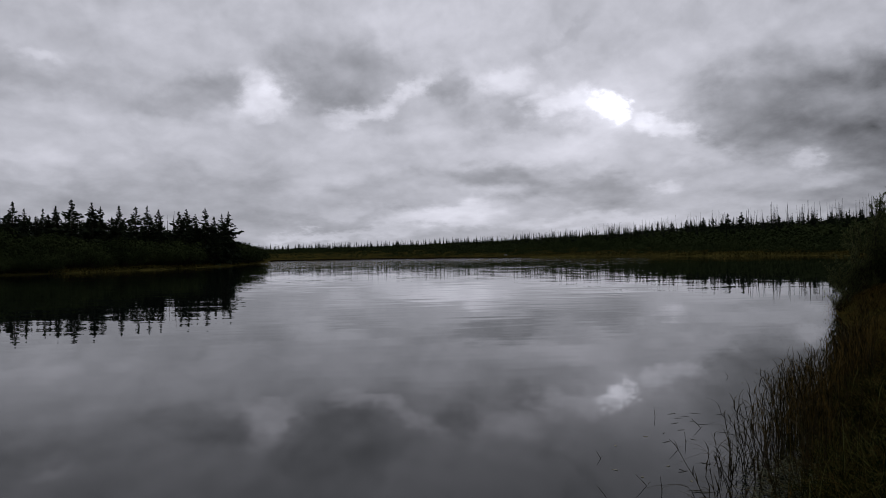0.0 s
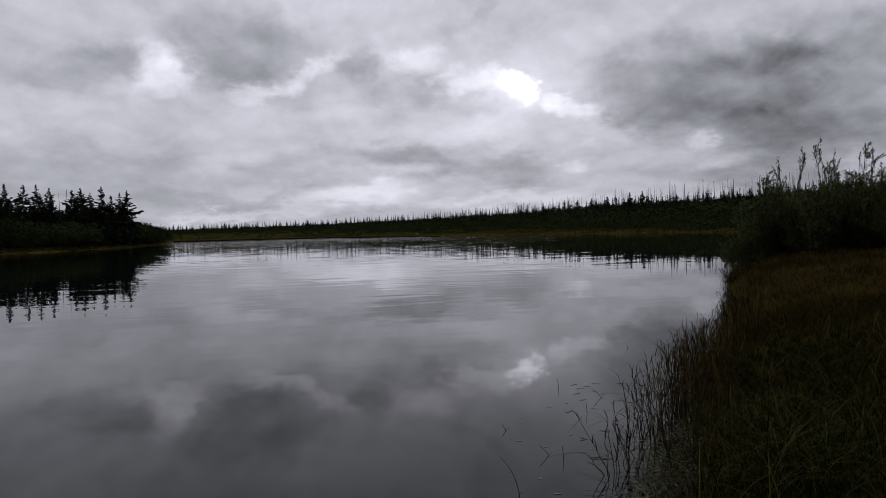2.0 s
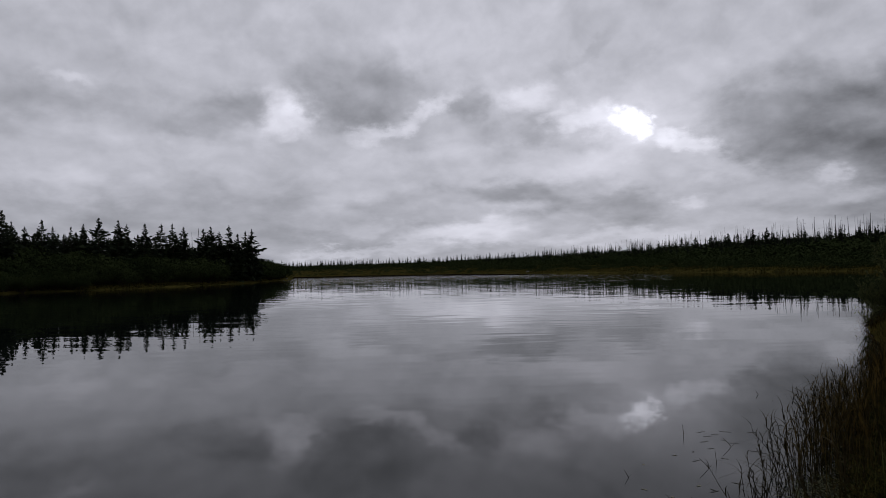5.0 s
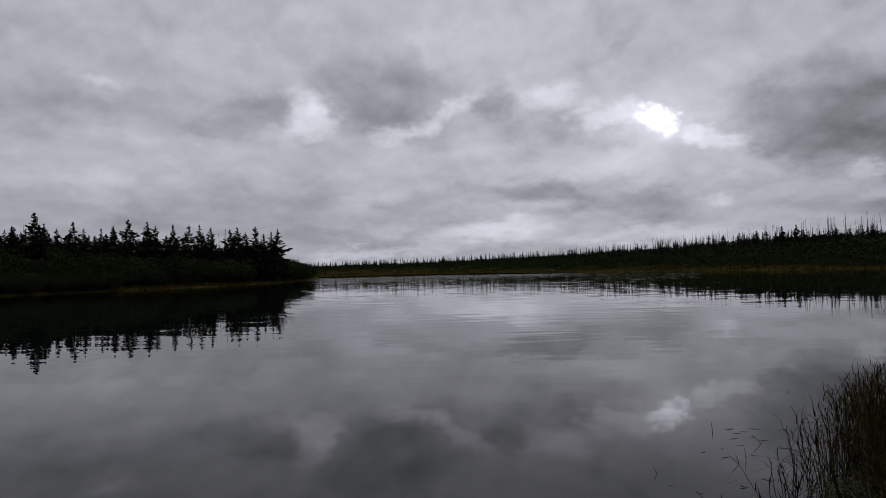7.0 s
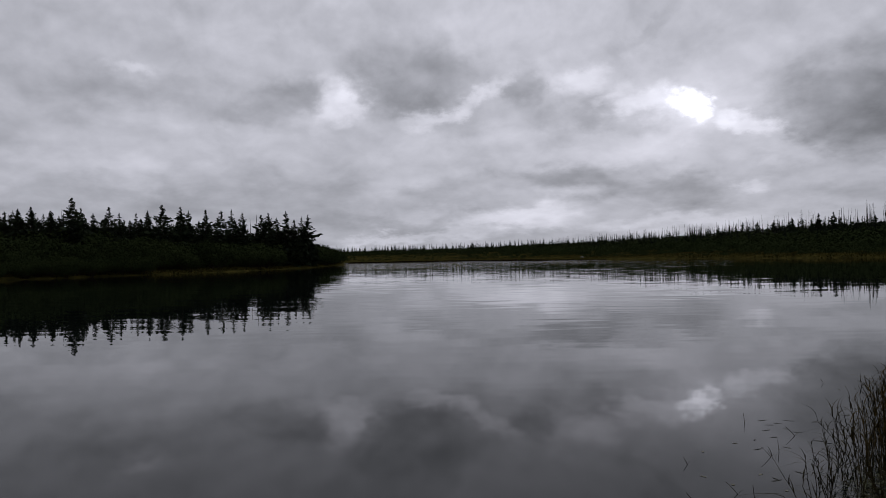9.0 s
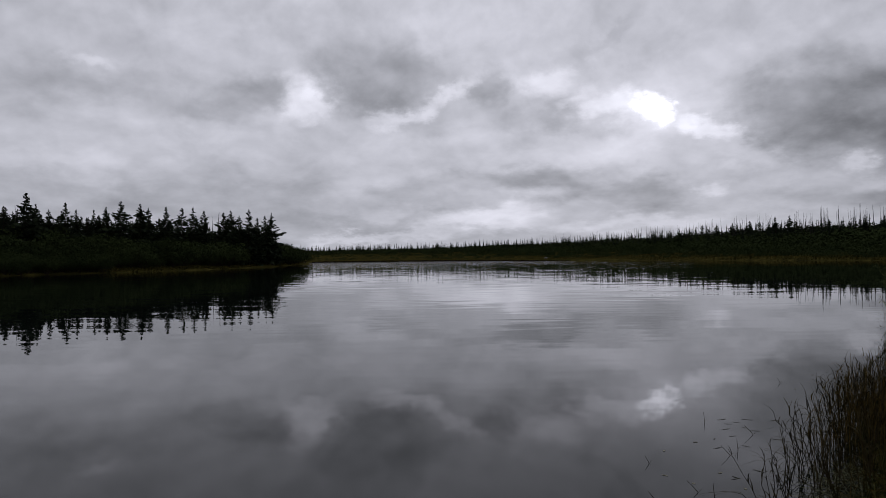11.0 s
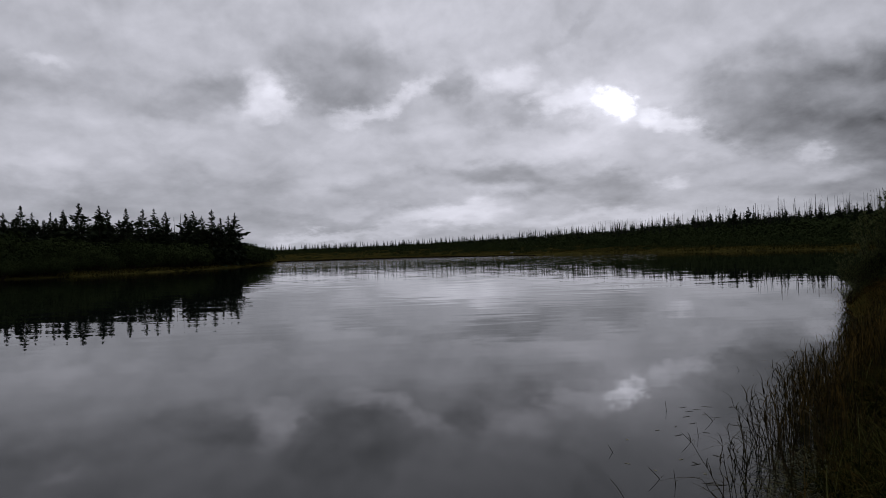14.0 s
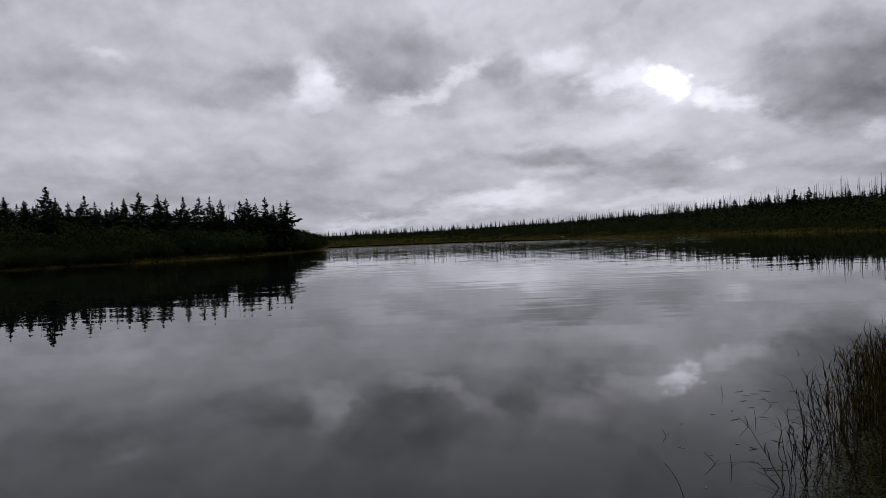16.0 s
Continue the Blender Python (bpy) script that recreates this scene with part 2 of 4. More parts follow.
def water_material():
    m = bpy.data.materials.new("river_water")
    m.use_nodes = True
    t = m.node_tree
    b = t.nodes["Principled BSDF"]
    b.inputs["Base Color"].default_value = (0.006, 0.009, 0.0075, 1)
    b.inputs["Roughness"].default_value = 0.0
    b.inputs["IOR"].default_value = 1.20
    g = t.nodes.new("ShaderNodeNewGeometry")

    def noise_of(scale, detail, stretch=(1, 1, 1)):
        mp = t.nodes.new("ShaderNodeMapping")
        mp.inputs["Scale"].default_value = stretch
        t.links.new(g.outputs["Position"], mp.inputs["Vector"])
        n = t.nodes.new("ShaderNodeTexNoise")
        n.inputs["Scale"].default_value, n.inputs["Detail"].default_value = scale, detail
        t.links.new(mp.outputs[0], n.inputs["Vector"])
        return n

    def vec(op, a, c, scale=None):
        n = t.nodes.new("ShaderNodeVectorMath")
        n.operation = op
        for i, v in enumerate((a, c)):
            if v is None:
                continue
            if isinstance(v, tuple):
                n.inputs[i].default_value = v
            else:
                t.links.new(v, n.inputs[i])
        if scale is not None:
            if isinstance(scale, float):
                n.inputs["Scale"].default_value = scale
            else:
                t.links.new(scale, n.inputs["Scale"])
        return n.outputs[0]

    # slopes of short wavelets and of a long faint swell
    fine = vec("SUBTRACT", noise_of(1.9, 1.0, (0.20, 1, 1)).outputs["Color"], (0.5, 0.5, 0.5))
    broad = vec("SUBTRACT", noise_of(0.6, 1.0, (0.16, 1, 1)).outputs["Color"], (0.5, 0.5, 0.5))
    short = vec("ADD", fine, vec("SCALE", broad, None, 0.32))
    swell = vec("SUBTRACT", noise_of(0.28, 2).outputs["Color"], (0.5, 0.5, 0.5))
    # calm by the near bank, ruffled further out, in patches
    sep = t.nodes.new("ShaderNodeSeparateXYZ")
    t.links.new(g.outputs["Position"], sep.inputs[0])
    out = t.nodes.new("ShaderNodeMapRange")
    t.links.new(sep.outputs[1], out.inputs["Value"])
    out.inputs["From Min"].default_value, out.inputs["From Max"].default_value = 7.0, 28.0
    out.inputs["To Min"].default_value, out.inputs["To Max"].default_value = CALM, RUFFLED
    wind = t.nodes.new("ShaderNodeMapRange")
    t.links.new(sep.outputs[1], wind.inputs["Value"])
    wind.inputs["From Min"].default_value, wind.inputs["From Max"].default_value = 130.0, 280.0
    wind.inputs["To Min"].default_value, wind.inputs["To Max"].default_value = 1.0, 4.6
    patch = noise_of(0.05, 3, (0.5, 1.6, 1))
    pr = t.nodes.new("ShaderNodeMapRange")
    t.links.new(patch.outputs["Fac"], pr.inputs["Value"])
    pr.inputs["From Min"].default_value, pr.inputs["From Max"].default_value = 0.38, 0.62
    pr.inputs["To Min"].default_value, pr.inputs["To Max"].default_value = 0.55, 1.4
    amount = t.nodes.new("ShaderNodeMath")
    amount.operation = "MULTIPLY"
    t.links.new(out.outputs[0], amount.inputs[0])
    t.links.new(pr.outputs[0], amount.inputs[1])
    windy = t.nodes.new("ShaderNodeMath")
    windy.operation = "MULTIPLY"
    t.links.new(amount.outputs[0], windy.inputs[0])
    t.links.new(wind.outputs[0], windy.inputs[1])
    # calmer in the lee of the bank on the right
    side = t.nodes.new("ShaderNodeMath")
    side.operation = "DIVIDE"
    t.links.new(sep.outputs[0], side.inputs[0])
    t.links.new(sep.outputs[1], side.inputs[1])
    lee = t.nodes.new("ShaderNodeMapRange")
    t.links.new(side.outputs[0], lee.inputs["Value"])
    lee.inputs["From Min"].default_value, lee.inputs["From Max"].default_value = 0.22, 0.42
    lee.inputs["To Min"].default_value, lee.inputs["To Max"].default_value = 1.0, 0.45
    eased = t.nodes.new("ShaderNodeMath")
    eased.operation = "MULTIPLY"
    t.links.new(windy.outputs[0], eased.inputs[0])
    t.links.new(lee.outputs[0], eased.inputs[1])
    slope = vec("ADD", vec("SCALE", short, None, eased.outputs[0]), vec("SCALE", swell, None, 0.004))
    nrm = vec("NORMALIZE", vec("ADD", vec("MULTIPLY", slope, (0.5, 1, 0)), (0, 0, 1)), None)
    t.links.new(nrm, b.inputs["Normal"])
    return m


M_WATER = water_material()
M_GROUND = material("bank_soil_and_grass", (0.022, 0.022, 0.009), (0.15, 0.115, 0.032), 0.35, 0.95, 0.02, spec=0.0, mid=(0.066, 0.057, 0.015))
M_EARTH = material("wet_peaty_earth", (0.010, 0.008, 0.005), (0.050, 0.038, 0.022), 0.6, 0.95, 0.03, spec=0.0)
M_SPRUCE = material("spruce_needles", (0.012, 0.019, 0.011), (0.042, 0.056, 0.027), 0.5, 0.85, island=0.5)
M_BARK = material("spruce_bark", (0.020, 0.016, 0.012), (0.07, 0.055, 0.04), 3.0, 0.95, 0.01)
M_SNAG = material("weathered_dead_wood", (0.030, 0.028, 0.026), (0.10, 0.095, 0.085), 2.0, 0.9)
M_WILLOW = material("willow_leaves", (0.020, 0.030, 0.012), (0.062, 0.080, 0.030), 0.12, 0.8, island=0.12, spec=0.0)
M_WILLOW_NEAR = material("near_willow_leaves", (0.036, 0.050, 0.020), (0.17, 0.185, 0.075), 0.6, 0.7, island=0.8, spec=0.05, thin=0.4)
M_TWIG = material("willow_twigs", (0.020, 0.015, 0.010), (0.06, 0.045, 0.03), 6.0, 0.9)
# near-black end: the deep shade among the blades is put into the colour
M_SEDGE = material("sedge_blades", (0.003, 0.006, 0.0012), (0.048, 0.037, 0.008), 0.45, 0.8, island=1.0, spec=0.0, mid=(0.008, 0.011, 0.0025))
M_SEDGE_DRY = material("brown_sedge_blades", (0.012, 0.010, 0.003), (0.145, 0.094, 0.028), 0.9, 0.8, island=0.75, spec=0.0, mid=(0.040, 0.029, 0.008), thin=0.3)
# pale end stands in for glints on the blades, the dark end for shade
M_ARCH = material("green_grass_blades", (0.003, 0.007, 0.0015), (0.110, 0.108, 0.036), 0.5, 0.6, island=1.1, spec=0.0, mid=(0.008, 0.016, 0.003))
M_MEADOW = material("far_bank_grass", (0.030, 0.031, 0.010), (0.19, 0.150, 0.042), 0.06, 0.9, island=0.3, spec=0.0, mid=(0.088, 0.076, 0.021))
M_REED = material("reed_stalks", (0.008, 0.007, 0.003), (0.075, 0.052, 0.022), 4.0, 0.8, island=0.5, spec=0.05)
M_REEDLEAF = material("reed_leaves", (0.008, 0.008, 0.003), (0.070, 0.052, 0.020), 4.0, 0.8, island=0.6, spec=0.05)
M_STONE = material("pale_stone", (0.22, 0.21, 0.19), (0.45, 0.44, 0.41), 2.0, 0.9, 0.01)
M_PAD = material("floating_pads", (0.06, 0.07, 0.03), (0.14, 0.14, 0.07), 1.0, 0.25, spec=0.5)
M_FLOAT = material("floating_leaf_litter", (0.014, 0.012, 0.007), (0.15, 0.14, 0.09), 8.0, 0.6)
M_PALE = material("yellowed_leaf", (0.20, 0.18, 0.11), (0.42, 0.40, 0.28), 20.0, 0.6)
M_MAT = material("sodden_pale_grass", (0.03, 0.034, 0.016), (0.20, 0.20, 0.11), 3.0, 0.6, island=0.9, mid=(0.07, 0.075, 0.035))


# ---- mesh helpers ----
def mesh(name, verts, faces, mat, smooth=False):
    me = bpy.data.meshes.new(name)
    me.from_pydata(verts.tolist() if isinstance(verts, np.ndarray) else verts, [], faces.tolist() if isinstance(faces, np.ndarray) else faces)
    me.materials.append(mat)
    if smooth:
        me.shade_smooth()
    me.update()
    return me


def part(name, me, parent, label=""):
    ob = new(name, me)
    ob.parent = parent
    return tagged(ob, label)


def tube(points, radii, sides=6):
    """A tapered limb along points: verts and faces."""
    P, R = np.array(points, float), np.array(radii, float)
    d = np.gradient(P, axis=0)
    d /= np.linalg.norm(d, axis=1)[:, None] + 1e-9
    ref = np.where(np.abs(d[:, 2:3]) > 0.8, np.array([[1.0, 0, 0]]), np.array([[0, 0, 1.0]]))
    u = np.cross(d, ref)
    u /= np.linalg.norm(u, axis=1)[:, None]
    v = np.cross(d, u)
    a = np.arange(sides) * 2 * np.pi / sides
    V = (P[:, None] + R[:, None, None] * (np.cos(a)[None, :, None] * u[:, None] + np.sin(a)[None, :, None] * v[:, None])).reshape(-1, 3)
    F = []
    for i in range(len(P) - 1):
        for k in range(sides):
            q = (k + 1) % sides
            F.append([i * sides + k, i * sides + q, (i + 1) * sides + q, (i + 1) * sides + k])
    F.append(list(range((len(P) - 1) * sides, len(P) * sides)))
    return V, F


def join(pieces):
    """Several (verts, faces) as one."""
    V, F, n = [], [], 0
    for v, f in pieces:
        V.append(np.asarray(v))
        F += [[i + n for i in q] for q in (f.tolist() if isinstance(f, np.ndarray) else f)]
        n += len(v)
    return np.concatenate(V), F


def sprays(centre, along, side, length, width):
    """Lozenge leaves: centre, two axes (n x 3), lengths and widths (n)."""
    a, b = along * length[:, None] / 2, side * width[:, None] / 2
    V = np.stack([centre - a, centre + b - 0.15 * a, centre + a, centre - b - 0.15 * a], 1).reshape(-1, 3)
    return V, np.arange(len(centre) * 4).reshape(-1, 4)


def unit(v):
    return v / (np.linalg.norm(v, axis=-1, keepdims=True) + 1e-9)


def blades(rng, base, height, width, bend, heading=None, steps=4):
    """Bent grass blades: base n x 3."""
    n = len(base)
    th = rng.uniform(0, 2 * np.pi, n) if heading is None else heading
    o = np.stack([np.cos(th), np.sin(th), np.zeros(n)], 1)
    s = np.stack([-np.sin(th), np.cos(th), np.zeros(n)], 1)
    rows = []
    for k in range(steps):
        t = k / (steps - 1)
        c = base + o * (height * np.minimum(bend, 0.9 + 0.35 * bend) * t ** 2)[:, None] + np.array([0, 0, 1.0]) * (height * (t - 0.38 * np.minimum(bend, 2.3) * t ** 3))[:, None]
        w = (width * (1 - 0.92 * t ** 1.5) / 2)[:, None] * s
        rows += [c - w, c + w]
    V = np.stack(rows, 1).reshape(-1, 3)
    first = np.arange(n)[:, None, None] * 2 * steps
    q = np.array([[2 * k, 2 * k + 1, 2 * k + 3, 2 * k + 2] for k in range(steps - 1)])
    return V, (first + q[None]).reshape(-1, 4)


def polar(az, d):
    return d * math.sin(radians(az)), d * math.cos(radians(az))


# ---- the lie of the land ----
NEAR_BANK = [(-900, -60), (-60, -9), (-12, -2.5), (-3, 0.3), (-0.4, 1.5), (1.2, 2.7), (2.7, 5.3), (3.7, 7.2), (4.9, 8.8), (6.1, 10.6), (7.6, 13.2), (9.6, 17), (11.3, 20.5), (13.2, 24),
             (16, 27), (24, 30), (45, 33), (75, 36), (110, 25), (900, -40), (900, -900), (-900, -900)]
HEADLAND = [polar(*p) for p in ((-85, 90), (-60, 105), (-45, 130), (-39, 143), (-33, 152), (-28, 160), (-24, 172), (-20, 192), (-17.5, 222), (-15.4, 275), (-13.9, 335), (-14.0, 352), (-17, 372), (-25, 400), (-45, 520), (-80, 600))]
FAR_BANK = [polar(*p) for p in ((-75, 900), (-45, 760), (-25, 690), (-13.7, 600), (-7.5, 520), (-3, 430), (1.5, 350), (6, 292), (12.4, 245), (18.5, 203), (24, 176), (28, 157), (35, 145), (50, 138), (62, 150), (75, 230),
                                 (84, 600), (87, 4600), (60, 5200), (20, 5200), (-20, 5200), (-60, 5200), (-80, 3000))]


def inland(poly, x, y):
    """How far a place lies inside the outline (minus: outside), in metres."""
    x, y = np.asarray(x, float), np.asarray(y, float)
    best, inside = np.full(x.shape, 1e9), np.zeros(x.shape, bool)
    for (ax, ay), (bx, by) in zip(poly, poly[1:] + poly[:1]):
        ex, ey = bx - ax, by - ay
        t = np.clip(((x - ax) * ex + (y - ay) * ey) / (ex * ex + ey * ey), 0, 1)
        best = np.minimum(best, np.hypot(x - ax - t * ex, y - ay - t * ey))
        if ay != by:
            inside ^= ((ay > y) != (by > y)) & (x < (bx - ax) * (y - ay) / (by - ay) + ax)
    return np.where(inside, best, -best)


def rough_ground(x, y, size):
    return (np.sin(x / size + 1.3 * np.sin(y / size * 0.7)) + np.sin(y / size * 1.31 + 1.1 * np.sin(x / size * 0.83 + 2)) + 0.5 * np.sin((x + y) / size * 2.3)) / 2.5


def ground_z(x, y):
    x, y = np.asarray(x, float), np.asarray(y, float)
    bed = lambda d: -np.minimum(2.0, 0.22 * np.maximum(-d, 0))
    dn, dh, df = inland(NEAR_BANK, x, y), inland(HEADLAND, x, y), inland(FAR_BANK, x, y)
    dh = dh + 3.0 * rough_ground(x, y, 11.0)
    df = df + 4.0 * rough_ground(x, y, 17.0)
    zn = np.where(dn > 0, np.interp(dn, [0, 0.5, 1.5, 4, 10, 60, 900], [0, 0.16, 0.28, 0.36, 0.55, 1.5, 6.0]) + 0.05 * rough_ground(x, y, 0.8) * np.minimum(dn, 1), bed(dn))
    # the bank swells under the willows
    zn = zn + np.interp(dn, [0, 0.4, 1, 2.5, 6], [0, 0.2, 0.4, 0.55, 0.6]) * np.interp(y, [9, 12, 16], [0, 0.35, 1.0])
    zh = np.where(dh > 0, np.interp(dh, [0, 2, 12, 25, 60, 200], [0, 0.6, 1.5, 2.8, 3.6, 4.5]) + 0.25 * rough_ground(x, y, 6.0) * np.minimum(dh / 10, 1), bed(dh))
    zf = np.where(df > 0, np.interp(df, [0, 3, 14, 28, 60, 110, 180, 500, 1600, 4000], [0, 0.6, 1.3, 1.9, 4.2, 7.0, 8.8, 11.5, 14, 16]) + 0.4 * rough_ground(x, y, 9.0) * np.minimum(df / 15, 1), bed(df))
    return np.maximum(np.maximum(zn, zh), zf)


def build_ground():
    ring = np.concatenate([[0.0], 0.6 * 1.03 ** np.arange(305)])
    turn = np.radians(np.concatenate([np.arange(-50, 55, 0.35), np.arange(55, 310, 3.0)]))
    A, R = np.meshgrid(turn, ring)
    X, Y = R * np.sin(A), R * np.cos(A)
    Z = ground_z(X, Y)
    n, m = len(ring), len(turn)
    V = np.stack([X, Y, Z], -1).reshape(-1, 3)
    i, j = np.meshgrid(np.arange(1, n - 1), np.arange(m), indexing="ij")
    k = (j + 1) % m
    F = np.stack([i * m + j, i * m + k, (i + 1) * m + k, (i + 1) * m + j], -1).reshape(-1, 4)[:, ::-1].tolist()
    F += [[0, m + j, m + (j + 1) % m] for j in range(m)]  # the middle, under the camera
    ob = new("ground", mesh("ground", V, F, M_GROUND, True))
    tagged(ob, "river bed and grassy banks rising to low hills", "ground", kind="structure")


build_ground()
a = np.radians(np.arange(0, 360, 4))
water = new("water", mesh("water", np.stack([5000 * np.sin(a), 5000 * np.cos(a), 0 * a], 1), [list(range(len(a)))[::-1]], M_WATER))
tagged(water, "still dark river water mirroring the grey clouds", "river", kind="structure")


# ---- trees ----
def spruce(rng, tall, wide, thin=0.0, flag=0.0):
    """A boreal spruce: tapered trunk, whorls of drooping sprays with gaps, a ragged tip."""
    root = new("spruce_tree")
    z = np.linspace(0, tall, 9)
    lean = rng.uniform(-0.02, 0.02, 2)
    P = np.stack([lean[0] * z + 0.05 * np.sin(z * 0.7), lean[1] * z + 0 * z, z - 0.3], 1)
    part("trunk", mesh("trunk", *tube(P, 0.17 * (tall / 12) * (1 - z / tall * 0.93), 6), M_BARK), root)
    C, A, S, L, W = [], [], [], [], []

    def spray(c, d, s, length, width):
        C.append(c), A.append(d), S.append(s), L.append(length), W.append(width)

    h = 0.10 * tall
    gap_az, gap_w = rng.uniform(0, 6.28), rng.uniform(0.3, 1.0)
    phase = rng.uniform(0, 6.28, 3)
    while h < tall * 0.985:
        f = h / tall
        swell = 0.86 + 0.17 * math.sin(h * 2.1 + phase[0]) + 0.12 * math.sin(h * 4.7 + phase[1])
        for k in range(4):
            f = min(0.985, h / tall + rng.uniform(0, 0.03))
            th = rng.uniform(0, 2 * np.pi)
            reach = min(0.42 * (1 - f) * tall + 0.08, 0.55 * wide + 0.12 * (1 - f) * tall) * rng.uniform(0.5, 1.25) * swell * (1 + 0.22 * math.sin(2 * th + phase[2] + 5 * f))
            if rng.random() < thin or (abs((th - gap_az + np.pi) % (2 * np.pi) - np.pi) < gap_w and rng.random() < 0.6):
                continue
            r = reach * (1 + flag * np.cos(th))
            drop = -0.30 + 0.55 * f + rng.uniform(-0.28, 0.28)
            d = unit(np.array([np.cos(th), np.sin(th), drop]))
            s = np.array([-np.sin(th), np.cos(th), 0])
            o = np.array([lean[0] * h, lean[1] * h, f * tall])
            up = np.cross(d, s)
            roll = rng.uniform(-0.9, 0.9)
            spray(o + d * r * 0.5, d, s * math.cos(roll) + up * math.sin(roll), r, 0.16 * r + 0.08)
            for q in range(7):
                e = rng.uniform(0.25, 1.0)
                d2 = unit(d * 0.9 + s * rng.uniform(-0.9, 0.9) + np.array([0, 0, rng.uniform(-0.8, 0.45)]))
                spray(o + d * r * e + np.array([0, 0, 0.10 * r * (e - 0.5)]), d2, unit(np.cross(d2, rng.normal(size=3))), 0.30 * r + 0.20, 0.15 * r + 0.10)
        h += tall * rng.uniform(0.007, 0.014)
    for q in range(5):
        d = unit(np.array([rng.normal() * 0.25, rng.normal() * 0.25, 1.0]))
        spray(np.array([lean[0] * tall, lean[1] * tall, tall * (0.99 - 0.012 * q)]), d, unit(np.cross(d, rng.normal(size=3))), tall * 0.05, tall * 0.008)
    V, F = sprays(*(np.array(v) for v in (C, A, S, L, W)))
    part("crown", mesh("crown", V, F, M_SPRUCE), root)
    return root


def snag(rng, tall, girth=0.13):
    """A dead spruce: bare tapering pole with short broken branches."""
    root = new("dead_tree")
    z = np.linspace(0, tall, 7)
    b = rng.uniform(-0.05, 0.05, 2)
    P = np.stack([b[0] * z + 0.04 * np.sin(z), b[1] * z, z - 0.3], 1)
    part("trunk", mesh("trunk", *tube(P, girth * (1 - 0.8 * z / tall), 5), M_SNAG), root)
    for k in range(12):
        h = tall * rng.uniform(0.3, 0.96)
        th, r = rng.uniform(0, 6.28), rng.uniform(0.25, 0.9) * (1.1 - h / tall)
        o = np.array([b[0] * h + 0.04 * np.sin(h), b[1] * h, h - 0.3])
        part("branch", mesh("branch", *tube([o, o + [r * np.cos(th), r * np.sin(th), rng.uniform(-0.2, 0.25) * r]], [0.035, 0.012], 3), M_SNAG), root)
    return root


def shrub(rng, tall, wide, leaves=1200, size=0.35):
    """A rounded willow thicket: leaning stems and a lobed mass of leaf clumps."""
    root = new("willow_shrub")
    lobes = [(rng.uniform(-0.5, 0.5) * wide, rng.uniform(-0.5, 0.5) * wide, rng.uniform(0.35, 0.72) * tall, rng.uniform(0.2, 0.4) * wide) for _ in range(13)]
    stems = [tube([[0.15 * x, 0.15 * y, -0.2], [0.5 * x, 0.5 * y, 0.5 * h], [x, y, h]], [0.06, 0.045, 0.02], 4) for x, y, h, r in lobes]
    part("wood", mesh("wood", *join(stems), M_TWIG), root)
    pick = rng.integers(0, len(lobes), leaves)
    lob = np.array(lobes)[pick]
    d = unit(rng.normal(size=(leaves, 3)) + [0, 0, 0.35])
    c = lob[:, :3] + d * lob[:, 3:4] * rng.uniform(0.55, 1.08, (leaves, 1)) * [1, 1, 0.42 * tall / wide + 0.45]
    c[:, 2] = np.maximum(c[:, 2], 0.1)
    face = unit(d + 0.5 * rng.normal(size=(leaves, 3)))
    al = unit(np.cross(face, rng.normal(size=(leaves, 3))))
    V, F = sprays(c, al, unit(np.cross(face, al)), rng.uniform(0.7, 1.4, leaves) * size, rng.uniform(0.4, 0.8, leaves) * size)
    part("foliage", mesh("foliage", V, F, M_WILLOW), root)
    return root


class Kind:
    """Things of one kind: a few built ones, each set up once and then copied."""

    def __init__(self, made, label, category, group):
        self.made, self.used = made, set()
        for ob in made:
            tagged(ob, label, category, group)

    def stand(self, k, m):
        k %= len(self.made)
        if k in self.used:
            sx, sy, sz = self.made[k].scale
            return copy_thing(self.made[k], m @ Matrix.Diagonal((1 / sx, 1 / sy, 1 / sz, 1)))
        self.used.add(k)
        self.made[k].matrix_basis = m
        return self.made[k]


def at_ground(x, y, turn=0.0, scale=1.0, sink=0.0):
    return pose(x, y, float(ground_z(x, y)) - sink, 0, 0, turn) @ Matrix.Diagonal((scale, scale, scale, 1))


rng = np.random.default_rng(7)
tall_spruces = Kind([spruce(rng, 12, w, th, fl) for w, th, fl in ((3.8, 0.0, 0), (3.1, 0.06, 0.1), (4.0, 0.03, -0.1), (2.7, 0.2, 0.2), (3.4, 0.15, -0.15), (3.3, 0.0, 0), (3.0, 0.2, 0.15))],
                    "tall dark green spruce standing above willow thicket", "tree", "spruces on the headland")
# heading, distance, height of the tip above the eye in degrees, build
STAND = [(-41.0, 172, 4.2), (-39.9, 176, 4.0), (-38.8, 172, 4.0), (-37.6, 176, 3.9), (-36.7, 171, 4.1), (-35.9, 176, 4.25), (-34.8, 172, 4.0), (-33.5, 170, 4.95), (-32.8, 178, 4.2),
         (-32.1, 183, 3.85), (-31.1, 178, 4.3), (-30.3, 182, 3.85), (-29.2, 186, 3.85), (-28.4, 184, 4.05), (-27.5, 182, 4.5), (-26.1, 186, 4.35), (-25.6, 192, 4.05), (-24.4, 190, 4.1),
         (-23.3, 198, 4.05), (-22.4, 200, 4.1), (-21.6, 206, 3.85), (-20.3, 212, 3.7), (-19.7, 214, 3.9), (-19.1, 220, 3.5), (-18.4, 222, 4.0), (-17.8, 226, 3.3), (-17.1, 232, 3.5), (-16.6, 236, 3.7)]
